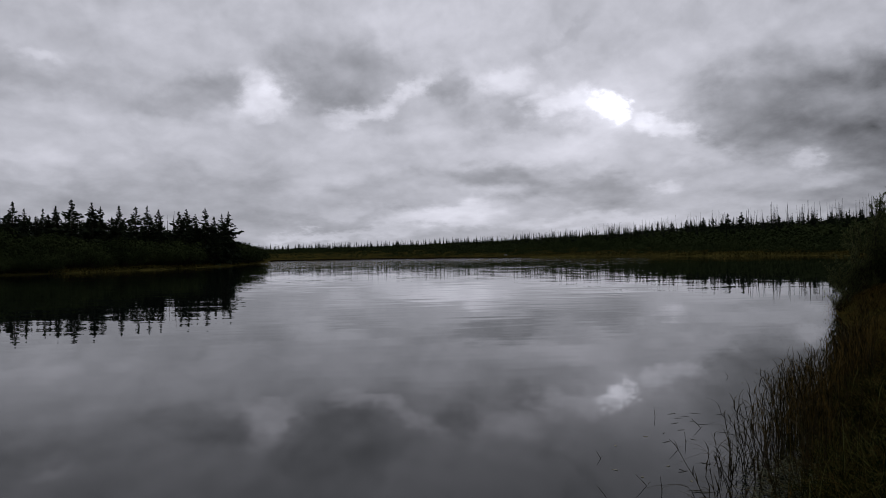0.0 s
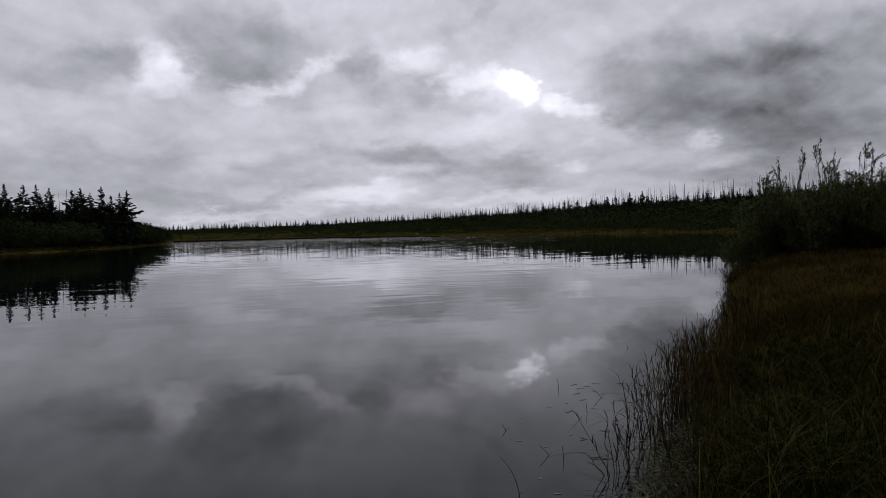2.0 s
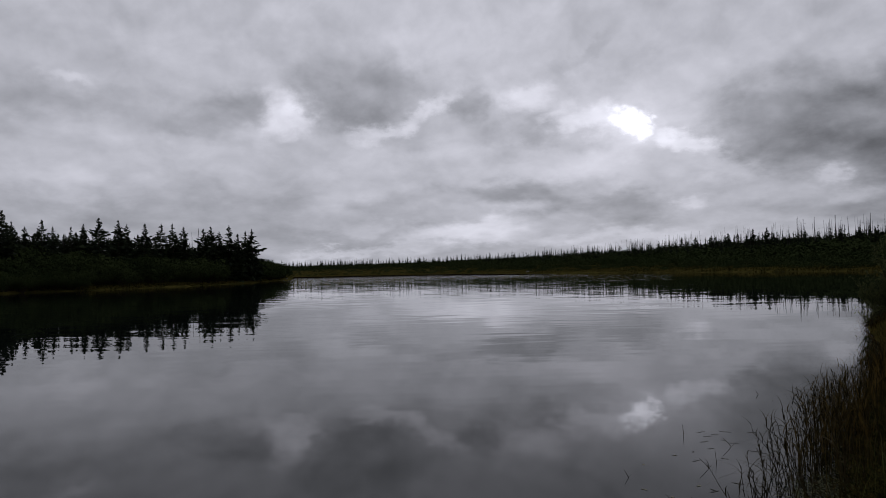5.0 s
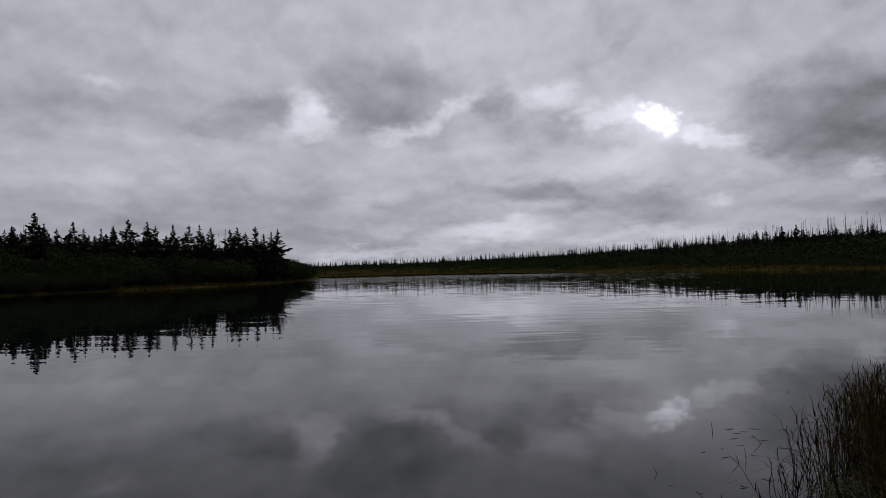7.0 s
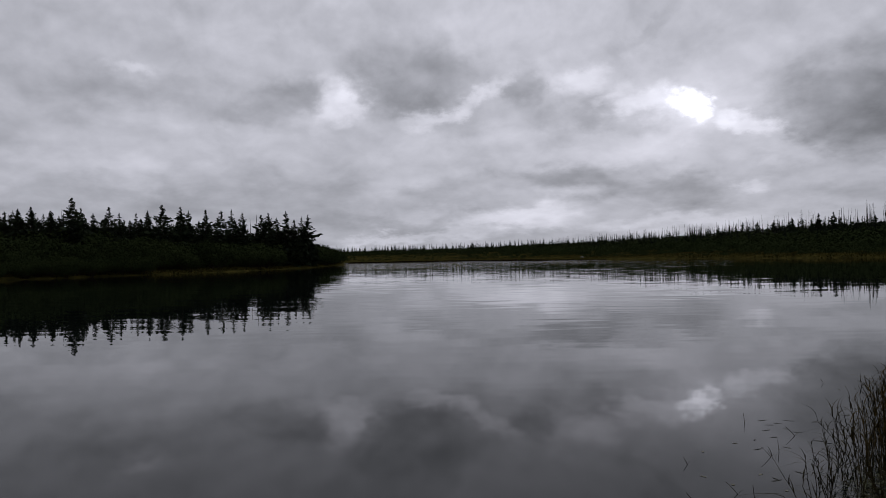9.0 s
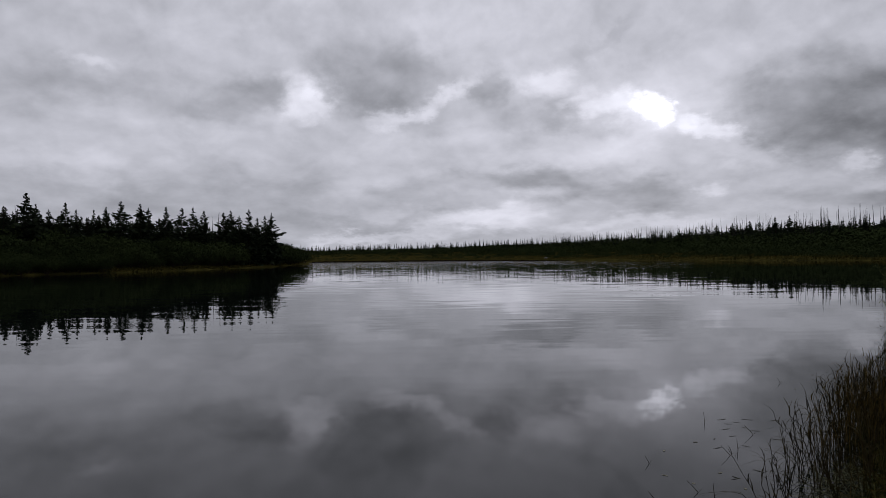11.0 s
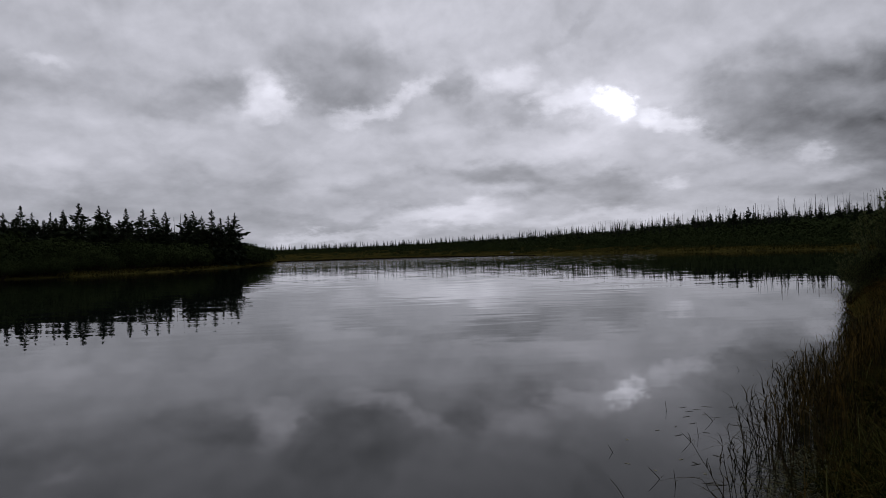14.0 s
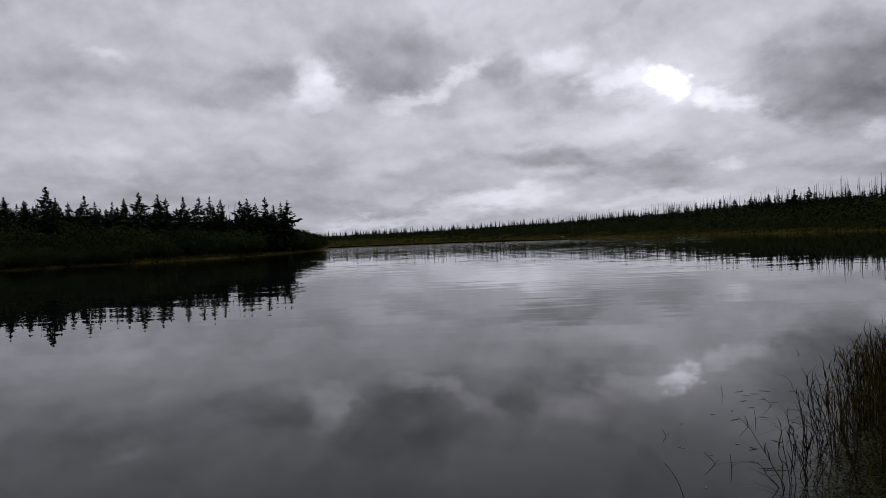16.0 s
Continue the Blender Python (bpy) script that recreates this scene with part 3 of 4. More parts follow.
for i, (head, far, tip) in enumerate(STAND):
    x, y = polar(head, far)
    top = EYE + far * math.tan(radians(tip))
    tall_spruces.stand(6 if i == len(STAND) - 1 else (i * 5 + i // 6) % 6, at_ground(x, y, 0 if i == len(STAND) - 1 else 47 * i, (top - float(ground_z(x, y)) + 0.2) / 12))
for i in range(150):  # shorter ones between and behind
    head = -42 + 25.5 * (i + rng.uniform(0.1, 0.9)) / 150
    far = np.interp(head, [-42, -28, -22, -16.5], [176, 188, 206, 240]) + rng.uniform(-4, 14)
    x, y = polar(head, far)
    tall_spruces.stand(int(rng.integers(0, 6)), at_ground(x, y, rng.uniform(0, 360), rng.uniform(0.62, 1.02) * np.interp(head, [-30, -17], [1.0, 1.1])))
dead = Kind([snag(rng, 10, g) for g in (0.11, 0.14, 0.12, 0.16)], "bare grey dead spruce pole with broken branches", "dead tree", "dead trees over the banks")
for i, (head, far, tip) in enumerate(((-34.0, 175, 4.25), (-31.7, 182, 3.6), (-29.7, 186, 3.5), (-20.8, 212, 3.9), (-21.0, 216, 3.6), (-24.9, 196, 3.3), (-36.3, 180, 3.8))):
    x, y = polar(head, far)
    dead.stand(i, at_ground(x, y, 80 * i, (EYE + far * math.tan(radians(tip)) - float(ground_z(x, y))) / 10))

# heads of willow right out to the tip
TIP = [(-16.9, 262), (-16.4, 270), (-16.0, 282), (-15.7, 298), (-15.4, 312), (-15.1, 325), (-14.8, 335), (-16.6, 290), (-16.2, 305), (-15.8, 322), (-15.4, 338), (-14.5, 342), (-14.25, 345), (-17.2, 285), (-16.9, 300)]
thicket = Kind([shrub(rng, 4.6, 4.6) for _ in range(5)], "dense dark green willow shrub on the river bank", "shrub", "willows on the headland")
for i in range(330):
    head = -43 + 28.7 * rng.random() ** 0.9
    shore = np.interp(head, [-45, -39, -33, -28, -24, -20, -17.5, -15.6, -14.2], [130, 143, 152, 160, 172, 192, 225, 275, 335])
    back = rng.uniform(np.interp(head, [-27, -23], [2.5, 8]), np.interp(head, [-28, -20, -16, -14.3], [26, 34, 36, 24]))
    x, y = polar(head, shore + back)
    if float(inland(HEADLAND, x, y)) < (3 if head > -29 else 1):
        continue
    thicket.stand(i, at_ground(x, y, rng.uniform(0, 360), rng.uniform(0.62, 1.25) * np.interp(back, [3, 9, 18, 40], [0.5, 0.95, 1.4, 1.6]) * np.interp(head, [-15, -14.2], [1.0, 0.8]), 0.2))
for i in range(80):
    head = -43 + 14.5 * rng.random()
    x, y = polar(head, float(np.interp(head, [-45, -39, -33, -28], [130, 143, 152, 160])) + rng.uniform(-2, 5))
    if float(ground_z(x, y)) > 0.05:
        thicket.stand(i, at_ground(x, y, rng.uniform(0, 360), rng.uniform(0.4, 0.75), 0.2))
for i, (head, far) in enumerate(TIP):
    x, y = polar(head, far)
    thicket.stand(i, at_ground(x, y, 50 * i, np.interp(head, [-17, -15, -14.2], [1.9, 1.7, 1.1]) * rng.uniform(0.9, 1.1), 0.3))


# ---- the far bank: rising ground with shrubs, small spruces and burnt poles ----
def tree_line(head):
    return np.interp(head, [-14, -3, 5, 12, 18, 24, 30, 40], [900, 760, 560, 420, 350, 300, 272, 252])


def shore_line(head):
    return np.interp(head, [-14, -7.5, -3, 1.5, 6, 12.4, 18.5, 24, 28, 35, 50], [600, 520, 430, 350, 292, 245, 203, 176, 157, 145, 138])


def far_shrubs(rng, count):
    head = -15 + 55 * rng.random(count) ** 1.35
    t = rng.random(count) ** 1.25
    low = rng.random(count) < 0.13
    t = np.where(low, 0.0, t)
    far = shore_line(head) + np.interp(head, [-14, 8, 20, 30], [120, 62, 30, 18]) + t * (tree_line(head) - shore_line(head) + 30)
    far = np.where(low, far - rng.random(count) * np.interp(head, [-14, 8, 20, 30], [90, 45, 18, 8]), far)
    x, y = far * np.sin(np.radians(head)), far * np.cos(np.radians(head))
    z = ground_z(x, y)
    size = rng.uniform(0.6, 1.25, count) * np.interp(t, [0, 0.3, 1], [1.3, 2.6, 3.9]) * np.interp(head, [-14, 8], [1.2, 1.0]) * np.where(low, 0.75, np.interp(t, [0.2, 0.6], [1.0, 1.42]) * np.interp(head, [-6, 4, 18], [0.75, 0.9, 1.0]))
    n = 104
    d = unit(rng.normal(size=(count, n, 3)) + [0, 0, 0.5])
    c = np.stack([x, y, z], 1)[:, None] + d * (size[:, None, None] * rng.uniform(0.7, 1.05, (count, n, 1))) * [1.25, 1.25, 0.95]
    c[..., 2] = np.maximum(c[..., 2], z[:, None] + 0.1)
    c = c.reshape(-1, 3)
    face = unit(d.reshape(-1, 3) + 0.45 * rng.normal(size=c.shape))
    al = unit(np.cross(face, rng.normal(size=c.shape)))
    s = np.repeat(size, n)
    V, F = sprays(c, al, unit(np.cross(face, al)), s * rng.uniform(0.16, 0.36, len(c)), s * rng.uniform(0.12, 0.25, len(c)))
    ob = new("far_shrubs", mesh("far_shrubs", V, F, M_WILLOW))
    tagged(ob, "low dark green willow scrub covering the far river bank", "scrub", kind="stuff")


def far_woods(rng, count):
    pieces_v, pieces_f, n0 = [], [], 0
    for i in range(count):
        head = rng.uniform(-15, 40)
        far = tree_line(head) + rng.normal() * np.interp(head, [-14, 20], [40, 16]) + 4
        x, y = polar(head, far)
        z, tall = float(ground_z(x, y)), rng.uniform(3.5, 9.0) * np.interp(head, [-14, 5, 25], [1.3, 1.1, 1.05])
        k = 16
        f = np.linspace(0.1, 0.97, k)
        th = rng.uniform(0, 6.28, k)
        r = tall * 0.17 * (1.05 - f) * rng.uniform(0.6, 1.3, k) + 0.1
        c = np.stack([x + 0.3 * r * np.cos(th), y + 0.3 * r * np.sin(th), z + f * tall], 1)
        al = np.stack([np.cos(th), np.sin(th), -0.3 + 0 * th], 1)
        v, q = sprays(c, unit(al), np.tile([[0, 0, 1.0]], (k, 1)), 2.2 * r, 0.11 * tall * (1.2 - f))
        pieces_v.append(v), pieces_f.append(q + n0)
        n0 += len(v)
        v, q = sprays(np.array([[x, y, z + tall * 0.55]]), np.array([[0, 0, 1.0]]), np.array([[1.0, 0, 0]]), np.array([tall * 0.95]), np.array([0.05 * tall]))
        pieces_v.append(v), pieces_f.append(q + n0)
        n0 += len(v)
    ob = new("far_spruce_wood", mesh("far_spruce_wood", np.concatenate(pieces_v), np.concatenate(pieces_f), M_SPRUCE))
    tagged(ob, "young dark spruces along the crest of the far bank", "woods", kind="stuff")


def far_poles(rng, count):
    pieces = []
    for i in range(count):
        head = rng.uniform(-12, 40) if rng.random() < 0.3 else rng.uniform(2, 38)
        if rng.random() > 0.45 + 0.55 * math.sin(head * 2.1) * math.sin(head * 5.3 + 1):
            continue
        far = tree_line(head) + rng.uniform(-10, 45)
        x, y = polar(head, far)
        z, tall = float(ground_z(x, y)), (5.5 + 6.5 * rng.random() ** 1.4) * np.interp(head, [-12, 0, 6, 24], [0.62, 0.75, 0.95, 1.1])
        b = rng.normal(size=2) * 0.035
        g = 0.045 + 0.0001 * far
        pieces.append(tube([[x, y, z - 0.3], [x + b[0] * tall, y + b[1] * tall, z + tall]], [g, 0.35 * g], 4))
        for k in range(3):
            h = tall * rng.uniform(0.45, 0.92)
            th, r = rng.uniform(0, 6.28), rng.uniform(0.3, 0.8)
            o = np.array([x + b[0] * h, y + b[1] * h, z + h])
            pieces.append(tube([o, o + [r * np.cos(th), r * np.sin(th), 0.1]], [0.5 * g, 0.2 * g], 3))
    ob = new("burnt_poles", mesh("burnt_poles", *join(pieces), M_SNAG))
    tagged(ob, "bare burnt tree poles standing along the far crest", "dead trees", kind="stuff")


far_shrubs(rng, 4600)
far_woods(rng, 1300)
far_poles(rng, 1700)
young = Kind([spruce(rng, 9, w, th) for w, th in ((2.2, 0.1), (1.8, 0.15), (2.5, 0.1), (1.5, 0.25))], "young dark spruce on the crest of the far bank", "tree", "spruces on the far crest")
CREST = [(21.8, 2.8), (22.7, 2.85), (20.1, 2.55), (20.7, 2.5), (23.1, 2.4), (24.2, 2.35), (25.2, 2.5), (26.5, 2.3), (27.4, 2.5), (18.9, 2.4), (17.8, 2.3), (16.8, 2.35), (28.6, 2.6), (29.5, 2.5), (30.4, 2.7), (31.5, 2.6)]
for i, (head, tip) in enumerate(CREST):
    tip = 0.93 * tip
    far = float(tree_line(head)) - 6 + 4 * (i % 4)
    x, y = polar(head, far)
    young.stand(i, at_ground(x, y, 63 * i, (EYE + far * math.tan(radians(tip)) - float(ground_z(x, y))) / 9))
for i, (head, tip) in enumerate([(24.8, 3.45), (25.9, 3.15), (27.1, 3.4), (23.1, 2.95), (26.6, 2.9), (28.0, 3.25), (28.5, 3.1), (29.2, 3.4), (30.1, 3.3), (31.0, 3.5), (32.0, 3.4), (33.1, 3.6)]):
    far = float(tree_line(head)) - 4 + 5 * (i % 3)
    x, y = polar(head, far)
    dead.stand(i, at_ground(x, y, 71 * i, (EYE + far * math.tan(radians(tip)) - float(ground_z(x, y))) / 10))


def shore_meadow(rng, name, label, head_lo, head_hi, line, depth, count, tall):
    head = rng.uniform(head_lo, head_hi, count)
    far = line(head) + 0.5 + rng.random(count) * depth(head)
    x, y = far * np.sin(np.radians(head)), far * np.cos(np.radians(head))
    z = ground_z(x, y)
    keep = z > 0.02
    base = np.stack([x, y, z - 0.05], 1)[keep]
    n = len(base)
    V, F = blades(rng, base, rng.uniform(0.6, 1.3, n) * tall, rng.uniform(0.15, 0.4, n), rng.uniform(0.2, 0.9, n), steps=3)
    tagged(new(name, mesh(name, V, F, M_MEADOW)), label, "grass", kind="stuff")


head_line = lambda h: np.interp(h, [-45, -39, -33, -28, -24, -20, -17.5, -15.6, -14.2], [130, 143, 152, 160, 172, 192, 225, 275, 335])
shore_meadow(rng, "headland_grass", "yellowing sedge along the headland shore", -29, -14.2, head_line, lambda h: 14 + 0 * h, 11000, 0.32)
shore_meadow(rng, "far_meadow_grass", "yellowing sedge along the far shore", -14, 40, shore_line, lambda h: np.interp(h, [-14, 10, 30], [130, 64, 24]), 30000, 0.4)


def cut_bank(rng, head_lo, head_hi, step):
    """The undercut edge of the far meadow: a low wall of bare earth with an uneven lip, standing in the water."""
    V, F = [], []
    for head in np.arange(head_lo, head_hi, step):
        run = np.arange(-40, 60, 0.5) + float(shore_line(head))
        z = ground_z(run * math.sin(radians(head)), run * math.cos(radians(head)))
        far = run[int(np.argmax(z > 0.05))]
        lip = float(np.interp(head, [-13.6, -10, 0, head_hi], [0.85, 0.8, 0.65, 0.15])) * rng.uniform(0.75, 1.15)
        for d, h in ((-0.5 + rng.uniform(-0.2, 0.2), -0.6), (-0.7 + rng.uniform(-0.2, 0.2), 0.8 * lip), (-0.4, lip), (2.5, lip), (2.5, -0.6)):
            V.append((*polar(head, far + d), h))
    n = len(V) // 5
    for i in range(n - 1):
        F += [[5 * i + k, 5 * i + 5 + k, 5 * i + 5 + (k + 1) % 5, 5 * i + (k + 1) % 5] for k in range(5)]
    F += [[0, 1, 2, 3, 4], [5 * n - 1, 5 * n - 2, 5 * n - 3, 5 * n - 4, 5 * n - 5]]
    tagged(new("earth_bank", mesh("earth_bank", V, F, M_EARTH)), "dark eroded earth bank along the far waterline", "river bank", kind="structure")


cut_bank(rng, -13.6, 7.0, 0.12)


# ---- the near bank ----
def near_willow(rng, tall, wide, shoots, leaves):
    """A tall open willow: stems from one foot, arching limbs, twigs set with narrow leaves."""
    root = new("willow_bush")
    C, A = [], []
    for k in range(shoots):
        limbs = []
        th, out = rng.uniform(0, 6.28), rng.random() ** 0.6 * wide
        h = tall * (0.42 + 0.58 * rng.random() ** 1.8 + (0.16 if k % 5 == 0 else 0)) * (1 - 0.5 * (out / wide) ** 2)
        o = np.array([0.25 * rng.normal(), 0.25 * rng.normal(), -0.15])
        tip = np.array([out * np.cos(th), out * np.sin(th), h])
        t = np.linspace(0, 1, 6)[:, None]
        P = o + (tip - o) * np.concatenate([t ** 0.8, t ** 0.8, t ** 1.12], 1) + 0.03 * rng.normal(size=(6, 3)) * t
        limbs.append(tube(P, 0.028 * (1 - 0.85 * t[:, 0]) + 0.003, 5))
        n = leaves // shoots
        for q in range(9):
            e = rng.uniform(0.08, 0.98)
            b = P[min(4, int(e * 5))] + (P[min(5, int(e * 5) + 1)] - P[min(4, int(e * 5))]) * (e * 5 % 1)
            d = unit(rng.normal(size=3) * [0.6, 0.6, 0.3] + [0, 0, 0.9])
            ln = rng.uniform(0.35, 0.9)
            limbs.append(tube([b, b + d * ln * 0.5, b + d * ln + [0, 0, 0.05]], [0.007, 0.005, 0.002], 3))
            m = max(3, n // 8)
            u = rng.random((m, 1))
            C.append(b + d * ln * u + 0.025 * rng.normal(size=(m, 3)))
            A.append(unit(d * 0.85 + rng.normal(size=(m, 3)) * 0.5))
        part("stem", mesh("stem", *join(limbs), M_TWIG), root)
        m = max(3, n // 4)
        u = rng.uniform(0.0, 1.02, (m, 1))
        C.append(P[3] + (P[5] - P[3]) * u + 0.02 * rng.normal(size=(m, 3)))
        A.append(unit(unit(P[5] - P[3]) * 0.85 + rng.normal(size=(m, 3)) * 0.45))
    C, A = np.concatenate(C), np.concatenate(A)
    n = len(C)
    L = rng.uniform(0.09, 0.17, n)
    V, F = sprays(C + A * L[:, None] / 2, A, unit(np.cross(A, rng.normal(size=(n, 3)))), L, L * rng.uniform(0.2, 0.3, n))
    part("foliage", mesh("foliage", V, F, M_WILLOW_NEAR), root)
    return root


willows = [near_willow(rng, 4.4, 1.9, 34, 11000), near_willow(rng, 3.8, 2.1, 36, 11000), near_willow(rng, 5.0, 1.6, 30, 10000)]
near_kind = Kind(willows, "leafy green willow bush on the near bank", "bush", "willow bushes on the near bank")
for i, (k, head, far, s) in enumerate([(1, 29.8, 25.5, 0.42), (0, 31.0, 26.0, 0.64), (2, 32.7, 26.5, 0.72), (1, 34.3, 25.5, 0.74), (2, 35.9, 26.5, 0.72), (0, 37.4, 26.0, 0.72), (2, 39.3, 26.5, 0.68), (1, 40.8, 25.0, 0.68),
                                       (2, 42.4, 26.0, 0.68), (0, 44.0, 25.5, 0.75), (1, 45.5, 27.0, 0.85), (1, 33.6, 28.6, 0.72), (0, 35.0, 28.2, 0.66), (1, 36.6, 28.8, 0.75), (1, 38.2, 29.3, 0.75), (0, 39.9, 29.0, 0.7), (0, 41.8, 29.0, 0.75)]):
    x, y = polar(head, far)
    near_kind.stand(k, at_ground(x, y, 100 * i, s))


sprigs = Kind([near_willow(rng, 1.0, 0.8, 8, 420), near_willow(rng, 0.8, 0.7, 7, 360)], "low leafy willow sprig overhanging the water edge", "bush", "willow sprigs at the water edge")
for i, (head, far) in enumerate([(29.7, 25.0), (29.3, 23.6)]):
    x, y = polar(head, far)
    sprigs.stand(i, at_ground(x, y, 130 * i, 0.6))


def sedge(rng, name, label, count, y_lo, y_hi, in_lo, in_hi, tall, width, bend, mat):
    y = rng.uniform(y_lo, y_hi, count)
    edge = np.interp(y, [p[1] for p in NEAR_BANK[4:15]], [p[0] for p in NEAR_BANK[4:15]])
    x = edge + in_lo + (in_hi - in_lo) * rng.random(count)
    tuft = 0.5 + 0.5 * rough_ground(x * 1.0, y * 1.0, 0.22)
    keep = (rng.random(count) < (0.35 + 0.65 * tuft) * np.clip((x - edge + 0.35) / 0.9, 0.04, 1)) & (np.hypot(x, y) > 2.2)
    x, y = x[keep], y[keep]
    base = np.stack([x, y, ground_z(x, y) - 0.03], 1)
    n = len(base)
    heap = 0.82 + 0.30 * rough_ground(x + 3.1, y * 0.8, 0.55)
    V, F = blades(rng, base, rng.uniform(0.5, 1.2, n) * tall * heap, rng.uniform(0.6, 1.3, n) * width, rng.uniform(0.4, 1.25, n) * bend, steps=7 if mat is M_ARCH else 5)
    tagged(new(name, mesh(name, V, F, mat)), label, "grass", kind="stuff")


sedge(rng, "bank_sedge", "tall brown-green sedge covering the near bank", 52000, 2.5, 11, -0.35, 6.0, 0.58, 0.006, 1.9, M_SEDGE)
sedge(rng, "bank_sedge", "tall brown-green sedge covering the near bank", 90000, 10, 27, -0.3, 9.0, 0.40, 0.009, 2.1, M_SEDGE_DRY)
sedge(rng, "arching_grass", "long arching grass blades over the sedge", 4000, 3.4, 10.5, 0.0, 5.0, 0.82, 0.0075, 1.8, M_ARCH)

sedge(rng, "edge_grass", "rusty green grass hanging over the water edge", 6000, 4.0, 11.0, -0.45, 1.0, 0.5, 0.006, 2.0, M_SEDGE_DRY)
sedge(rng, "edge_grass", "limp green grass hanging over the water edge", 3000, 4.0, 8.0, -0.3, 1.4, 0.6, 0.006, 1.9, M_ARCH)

sedge(rng, "rusty_grass", "rusty brown grass tips standing in the sedge", 13000, 6.2, 12.0, 0.0, 6.0, 0.62, 0.007, 1.8, M_SEDGE_DRY)


def bank_turf(rng, count):
    th, r = rng.uniform(0, 2 * np.pi, count), 1.0 + 9.0 * rng.random(count)
    x, y = r * np.sin(th), r * np.cos(th)
    keep = inland(NEAR_BANK, x, y) > 0.05
    base = np.stack([x, y, ground_z(x, y) - 0.02], 1)[keep]
    n = len(base)
    V, F = blades(rng, base, rng.uniform(0.08, 0.3, n), rng.uniform(0.004, 0.008, n), rng.uniform(0.3, 1.3, n), steps=4)
    tagged(new("bank_turf", mesh("bank_turf", V, F, M_SEDGE)), "short trodden grass on the near bank", "grass", kind="stuff")


bank_turf(rng, 16000)


# ---- reeds in the shallows ----
def reed(rng, tall, leaves):
    """A thin kinked stalk with short drooping leaves."""
    root = new("reed_plant")
    b = rng.normal(size=2) * 0.10
    z = np.linspace(0, 1, 9)
    wob = np.cumsum(rng.normal(size=(9, 2)) * 0.012, 0)
    P = np.stack([b[0] * tall * z ** 1.4 + wob[:, 0], b[1] * tall * z ** 1.4 + wob[:, 1], tall * z - 0.3], 1)
    part("stalk", mesh("stalk", *tube(P, 0.0046 - 0.0030 * z, 5), M_REED), root)
    for k in range(leaves):
        h = 0.40 + 0.6 * (k + rng.uniform(0.2, 1.0)) / leaves
        o = np.array([[np.interp(h, z, P[:, 0]), np.interp(h, z, P[:, 1]), np.interp(h, z, P[:, 2])]])
        V, F = blades(rng, o, np.array([rng.uniform(0.10, 0.26)]), np.array([rng.uniform(0.006, 0.011)]), np.array([rng.choice([rng.uniform(0.25, 0.8), rng.uniform(0.9, 1.9)])]), steps=6)
        part("leaf", mesh("leaf", V, F, M_REEDLEAF), root)
    return root


reeds = Kind([reed(rng, h, n) for h, n in ((1.0, 6), (1.15, 7), (0.95, 5), (1.05, 6), (0.85, 6), (1.2, 8), (1.0, 7), (0.9, 5), (1.1, 6), (0.8, 5), (1.0, 8), (1.1, 5))], "thin dark reed with drooping leaves in shallow water", "reed", "reeds in the shallows")
OUTER = [(5.0, 1.88), (5.6, 2.0), (6.4, 2.5), (7.1, 2.95), (8.8, 4.1), (10.6, 5.6), (13.2, 7.4), (17.0, 9.5)]
for i in range(300):
    y = 5.1 + 8.0 * rng.random() ** 1.2
    lo, hi = np.interp(y, [p[0] for p in OUTER], [p[1] for p in OUTER]), np.interp(y, [p[1] for p in NEAR_BANK[5:13]], [p[0] for p in NEAR_BANK[5:13]])
    u = rng.random() ** 1.15
    x = lo + (hi - lo + 0.3) * u
    reeds.stand(i, pose(x, y, -0.02, rng.normal() * 6, rng.normal() * 7 - 2 - 5 * (1 - u)) @ pose(0, 0, 0, 0, 0, rng.uniform(0, 360)) @ Matrix.Diagonal((1, 1, (0.60 + 0.40 * u) * rng.uniform(0.8, 1.12), 1)))


def reed_bed(rng, count):
    """The thick of the reeds along the bank: stalks with two or three leaves each, too close to tell apart."""
    y = 6.2 + 5.0 * rng.random(count)
    lo = np.interp(y, [p[0] for p in OUTER], [p[1] for p in OUTER])
    hi = np.interp(y, [p[1] for p in NEAR_BANK[5:13]], [p[0] for p in NEAR_BANK[5:13]])
    x = lo + (hi - lo + 0.25) * rng.uniform(0.25, 1.0, count)
    base = np.stack([x, y, np.maximum(ground_z(x, y), -0.1)], 1)
    tall = rng.uniform(0.5, 0.85, count)
    pieces = [blades(rng, base, tall, rng.uniform(0.006, 0.009, count), rng.uniform(0.05, 0.35, count), steps=4)]
    for k in range(3):
        on = base + np.array([0, 0, 1.0]) * (tall * rng.uniform(0.45, 0.9, count))[:, None] + rng.normal(size=(count, 3)) * [0.03, 0.03, 0]
        pieces.append(blades(rng, on, rng.uniform(0.1, 0.24, count), rng.uniform(0.006, 0.010, count), rng.uniform(0.3, 1.5, count), steps=4))
    tagged(new("reed_bed", mesh("reed_bed", *join(pieces), M_SEDGE_DRY)), "dense brown reeds crowding the water edge", "reeds", kind="stuff")


reed_bed(rng, 450)

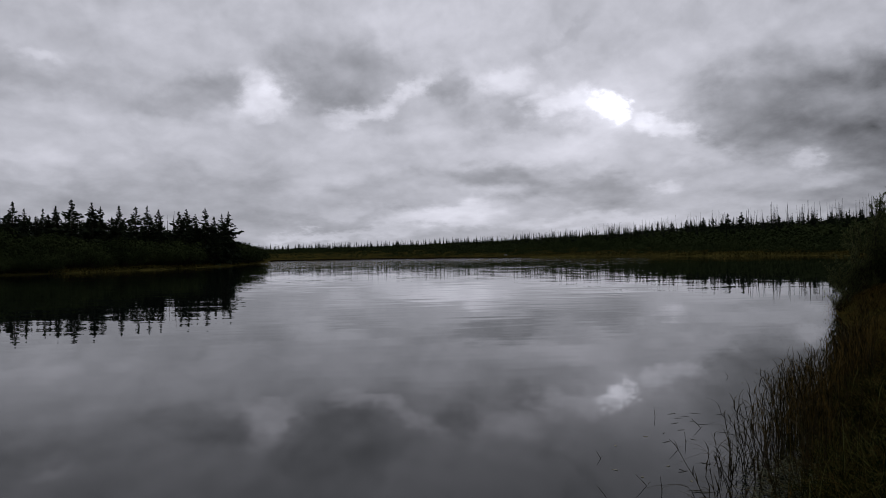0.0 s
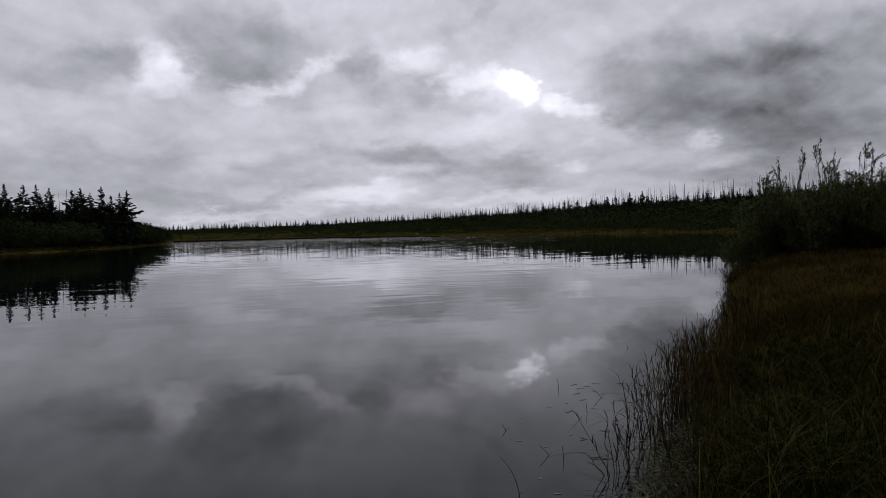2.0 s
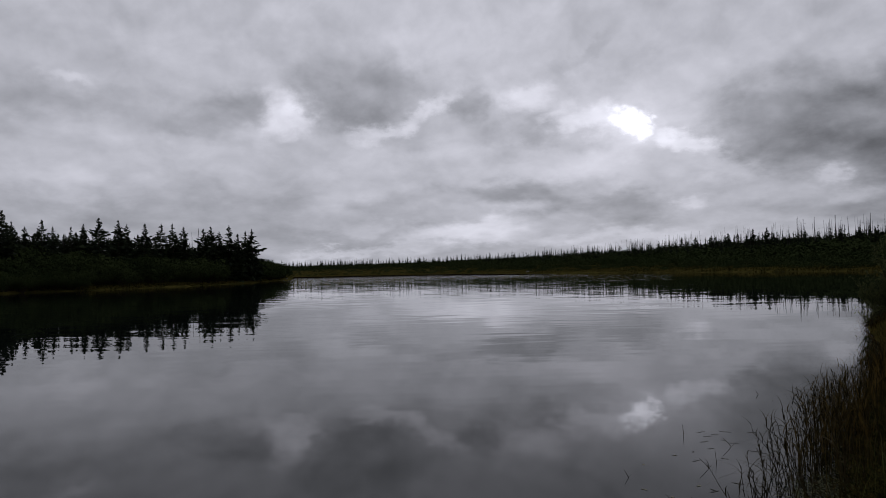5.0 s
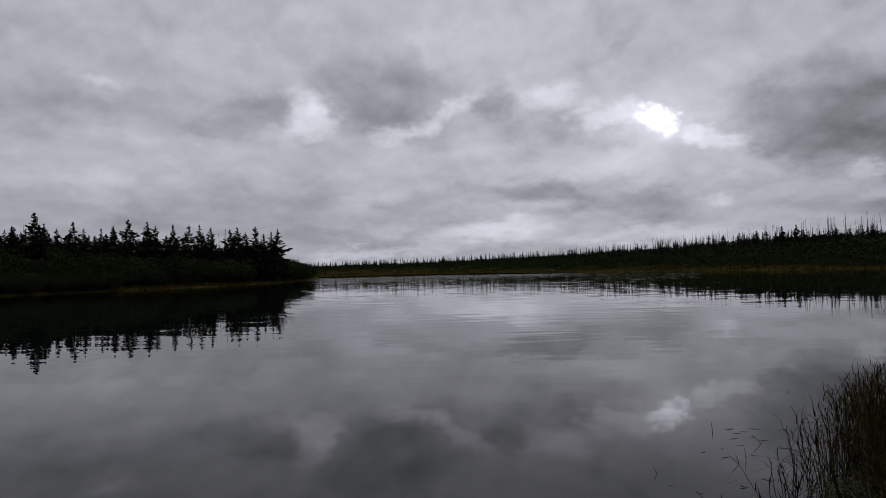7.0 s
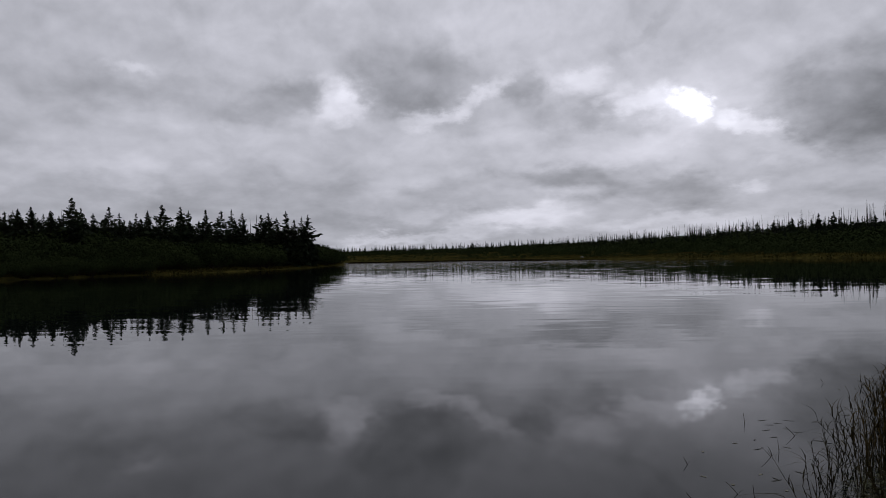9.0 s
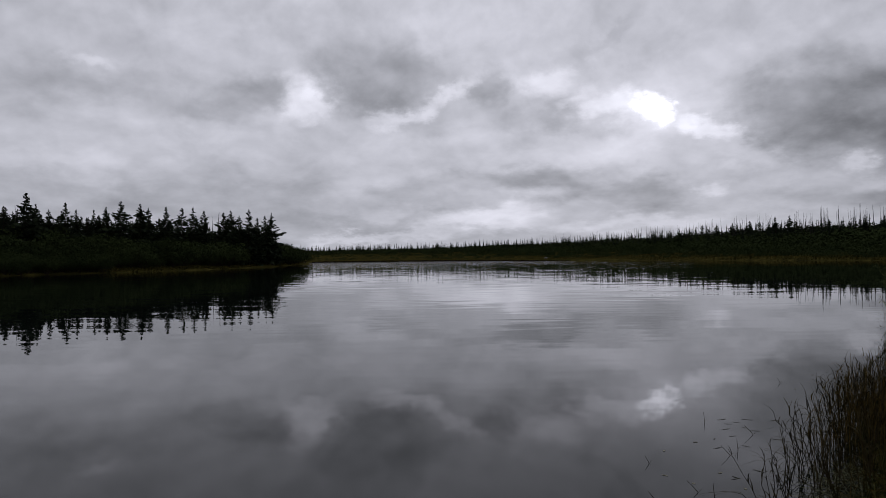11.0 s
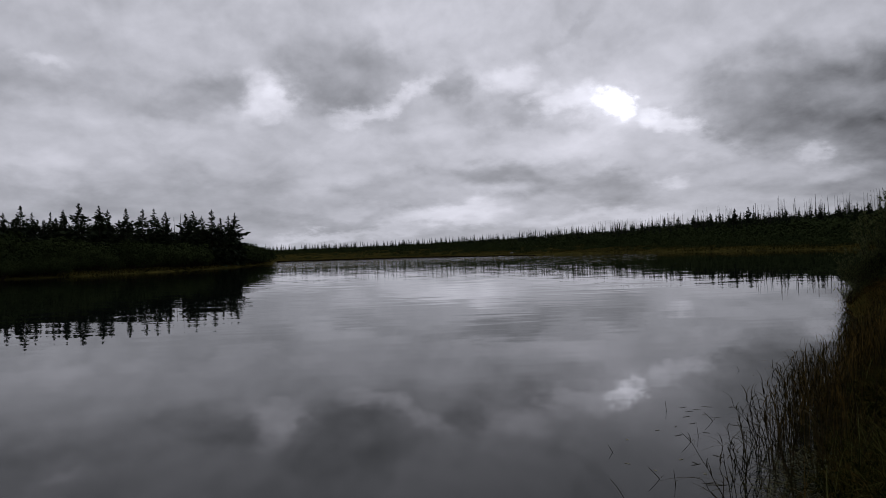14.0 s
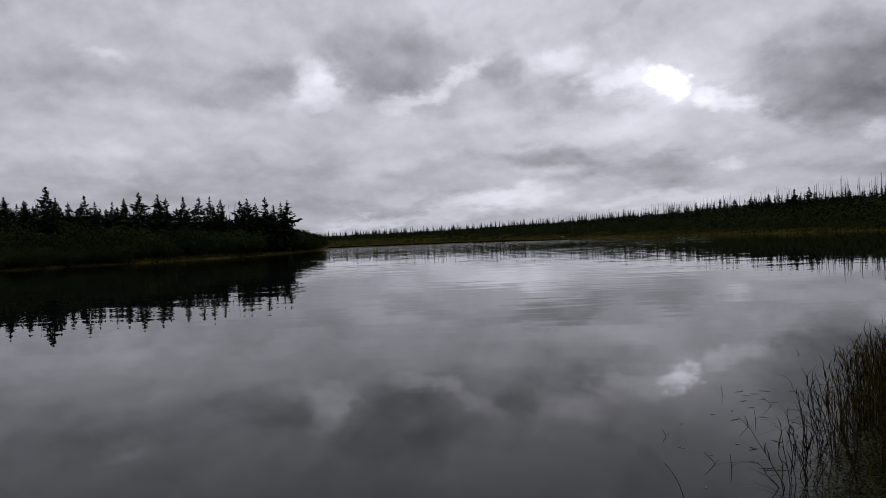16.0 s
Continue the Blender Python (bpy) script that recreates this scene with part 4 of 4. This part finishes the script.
# broken stubs and one bowed stem further out
def reed_stub(rng, tall, lean, bow):
    """A snapped stem leaning out of the water, with a scrap of leaf at its foot."""
    root = new("broken_reed")
    z = np.linspace(0, 1, 7)
    P = np.stack([-lean * tall * z - bow * z ** 2.5, 0.1 * tall * z, tall * z - 0.02], 1)
    part("stalk", mesh("stalk", *tube(P, 0.0045 - 0.002 * z, 5), M_REED), root)
    o = np.array([[0.0, 0.0, 0.012]])
    part("leaf", mesh("leaf", *blades(rng, o, np.array([0.05]), np.array([0.008]), np.array([1.4]), heading=np.array([0.3])), M_REEDLEAF), root)
    return root


stubs = Kind([reed_stub(rng, 0.11, 0.55, 0), reed_stub(rng, 0.15, 0.75, 0.02), reed_stub(rng, 0.17, 0.06, 0), reed_stub(rng, 0.40, 0.1, 0.13)], "snapped dark reed stub leaning out of open water", "reed", "reed stubs off the bank")
for x, y, k in [(1.36, 6.63, 0), (1.56, 5.82, 1), (1.64, 5.70, 2), (2.34, 8.25, 2), (2.17, 6.88, 1), (2.30, 7.08, 2), (4.17, 10.69, 0), (2.67, 7.67, 1), (1.10, 4.98, 3)]:
    stubs.stand(k, pose(x + 0.08, y, 0) @ Matrix.Diagonal((0.72, 0.72, 0.72, 1)))


def floating_leaf(rng, long, wide=0.0032, mat=M_FLOAT):
    n = 7
    t = np.linspace(-0.5, 0.5, n)
    w = wide * (1 - (2 * t) ** 2) ** 0.8 + 0.0004
    y = 0.15 * long * t ** 2
    top = np.concatenate([np.stack([t * long, y + w, 0.001 + 0 * t], 1), np.stack([t * long, y - w, 0.001 + 0 * t], 1)])
    V = np.concatenate([top, top - [0, 0, 0.0012]])
    F = [[i, i + 1, n + i + 1, n + i] for i in range(n - 1)] + [[2 * n + i + 1, 2 * n + i, 3 * n + i, 3 * n + i + 1] for i in range(n - 1)]
    F += [[i + 1, i, 2 * n + i, 2 * n + i + 1] for i in range(n - 1)] + [[n + i, n + i + 1, 3 * n + i + 1, 3 * n + i] for i in range(n - 1)]
    return new("floating_leaf", mesh("floating_leaf", V, F, mat))


litter = Kind([floating_leaf(rng, v, 0.005) for v in (0.13, 0.09, 0.06, 0.11)], "dead reed leaf floating on the water", "leaf", "leaves afloat by the reeds")
for i, (x, y) in enumerate([(2.57, 8.37), (2.57, 8.15), (2.68, 7.97), (2.74, 7.83), (3.13, 8.30), (2.43, 7.61), (2.21, 7.50), (2.13, 7.15), (2.84, 8.36), (2.68, 8.23), (4.17, 10.21), (2.46, 7.91)]):
    litter.stand(i, pose(x + 0.08, y, 0.002, 0, 0, rng.normal() * 25))
for i in range(26):
    y = rng.uniform(4.8, 9.5)
    x = np.interp(y, [p[0] for p in OUTER], [p[1] for p in OUTER]) - abs(rng.normal()) * 0.3 + 0.1
    litter.stand(i, pose(x + 0.08, y, 0.002, 0, 0, rng.normal() * 40))
pale_litter = Kind([floating_leaf(rng, 0.05, 0.009, M_PALE), floating_leaf(rng, 0.035, 0.011, M_PALE), floating_leaf(rng, 0.06, 0.007, M_PALE)], "pale yellowed leaf floating on the water", "leaf", "pale leaves afloat")
for i, (x, y) in enumerate([(1.98, 7.37), (1.59, 7.05), (1.40, 6.27), (1.89, 6.34), (1.95, 5.91), (1.37, 4.96), (1.33, 5.29), (1.58, 6.05)]):
    pale_litter.stand(i, pose(x + 0.08, y, 0.002, 0, 0, 70 * i))


# flattened grass lying on the shallows at the foot of the reeds
def grass_mat(rng, count):
    y = rng.uniform(4.6, 6.4, count)
    x = np.interp(y, [p[1] for p in NEAR_BANK[4:15]], [p[0] for p in NEAR_BANK[4:15]]) - 0.45 + 0.7 * rng.random(count)
    base = np.stack([x, y, np.full(count, 0.004)], 1)
    V, F = blades(rng, base, rng.uniform(0.10, 0.3, count), rng.uniform(0.007, 0.014, count), rng.uniform(1.2, 1.6, count), steps=5)
    V[:, 2] = 0.006 + 0.22 * np.maximum(V[:, 2], 0)
    tagged(new("flattened_grass", mesh("flattened_grass", V, F, M_MAT)), "limp green grass lying on the shallow water", "grass", kind="stuff")


grass_mat(rng, 800)


# a patch of floating leaves off the far shore
def floating_pads(rng, count):
    pieces = []
    for i in range(count):
        head, far = rng.uniform(6, 16), rng.uniform(105, 190)
        x, y = polar(head, far)
        a = np.arange(8) * math.pi / 4
        r = rng.uniform(0.15, 0.45)
        V = np.stack([x + r * np.cos(a), y + r * np.sin(a), 0.02 + 0 * a], 1)
        pieces.append((np.concatenate([V, V - [0, 0, 0.03]]), [list(range(8))] + [[k, 8 + k, 8 + (k + 1) % 8, (k + 1) % 8] for k in range(8)]))
    tagged(new("floating_pads", mesh("floating_pads", *join(pieces), M_PAD)), "scattered pale leaf pads floating off the far shore", "water plants", kind="stuff")


floating_pads(rng, 260)


def boulder(rng, size):
    bm = bmesh.new()
    bmesh.ops.create_icosphere(bm, subdivisions=2, radius=1)
    for v in bm.verts:
        v.co *= 1 + 0.22 * noise.noise(v.co * 1.7 + Vector((size, 3, 1)))
        v.co = Vector((v.co.x * size, v.co.y * size * 0.8, v.co.z * size * 0.55))
    me = bpy.data.meshes.new("boulder")
    bm.to_mesh(me)
    bm.free()
    me.materials.append(M_STONE)
    return new("boulder", me)


for head, far, size in ((5.0, 322, 0.8), (5.3, 330, 0.5), (-30.0, 170, 0.45)):
    x, y = polar(head, far)
    rock = boulder(rng, size)
    rock.matrix_basis = at_ground(x, y, 30)
    tagged(rock, "pale weathered boulder lying on the grassy shore", "rock", "boulders on the shores")
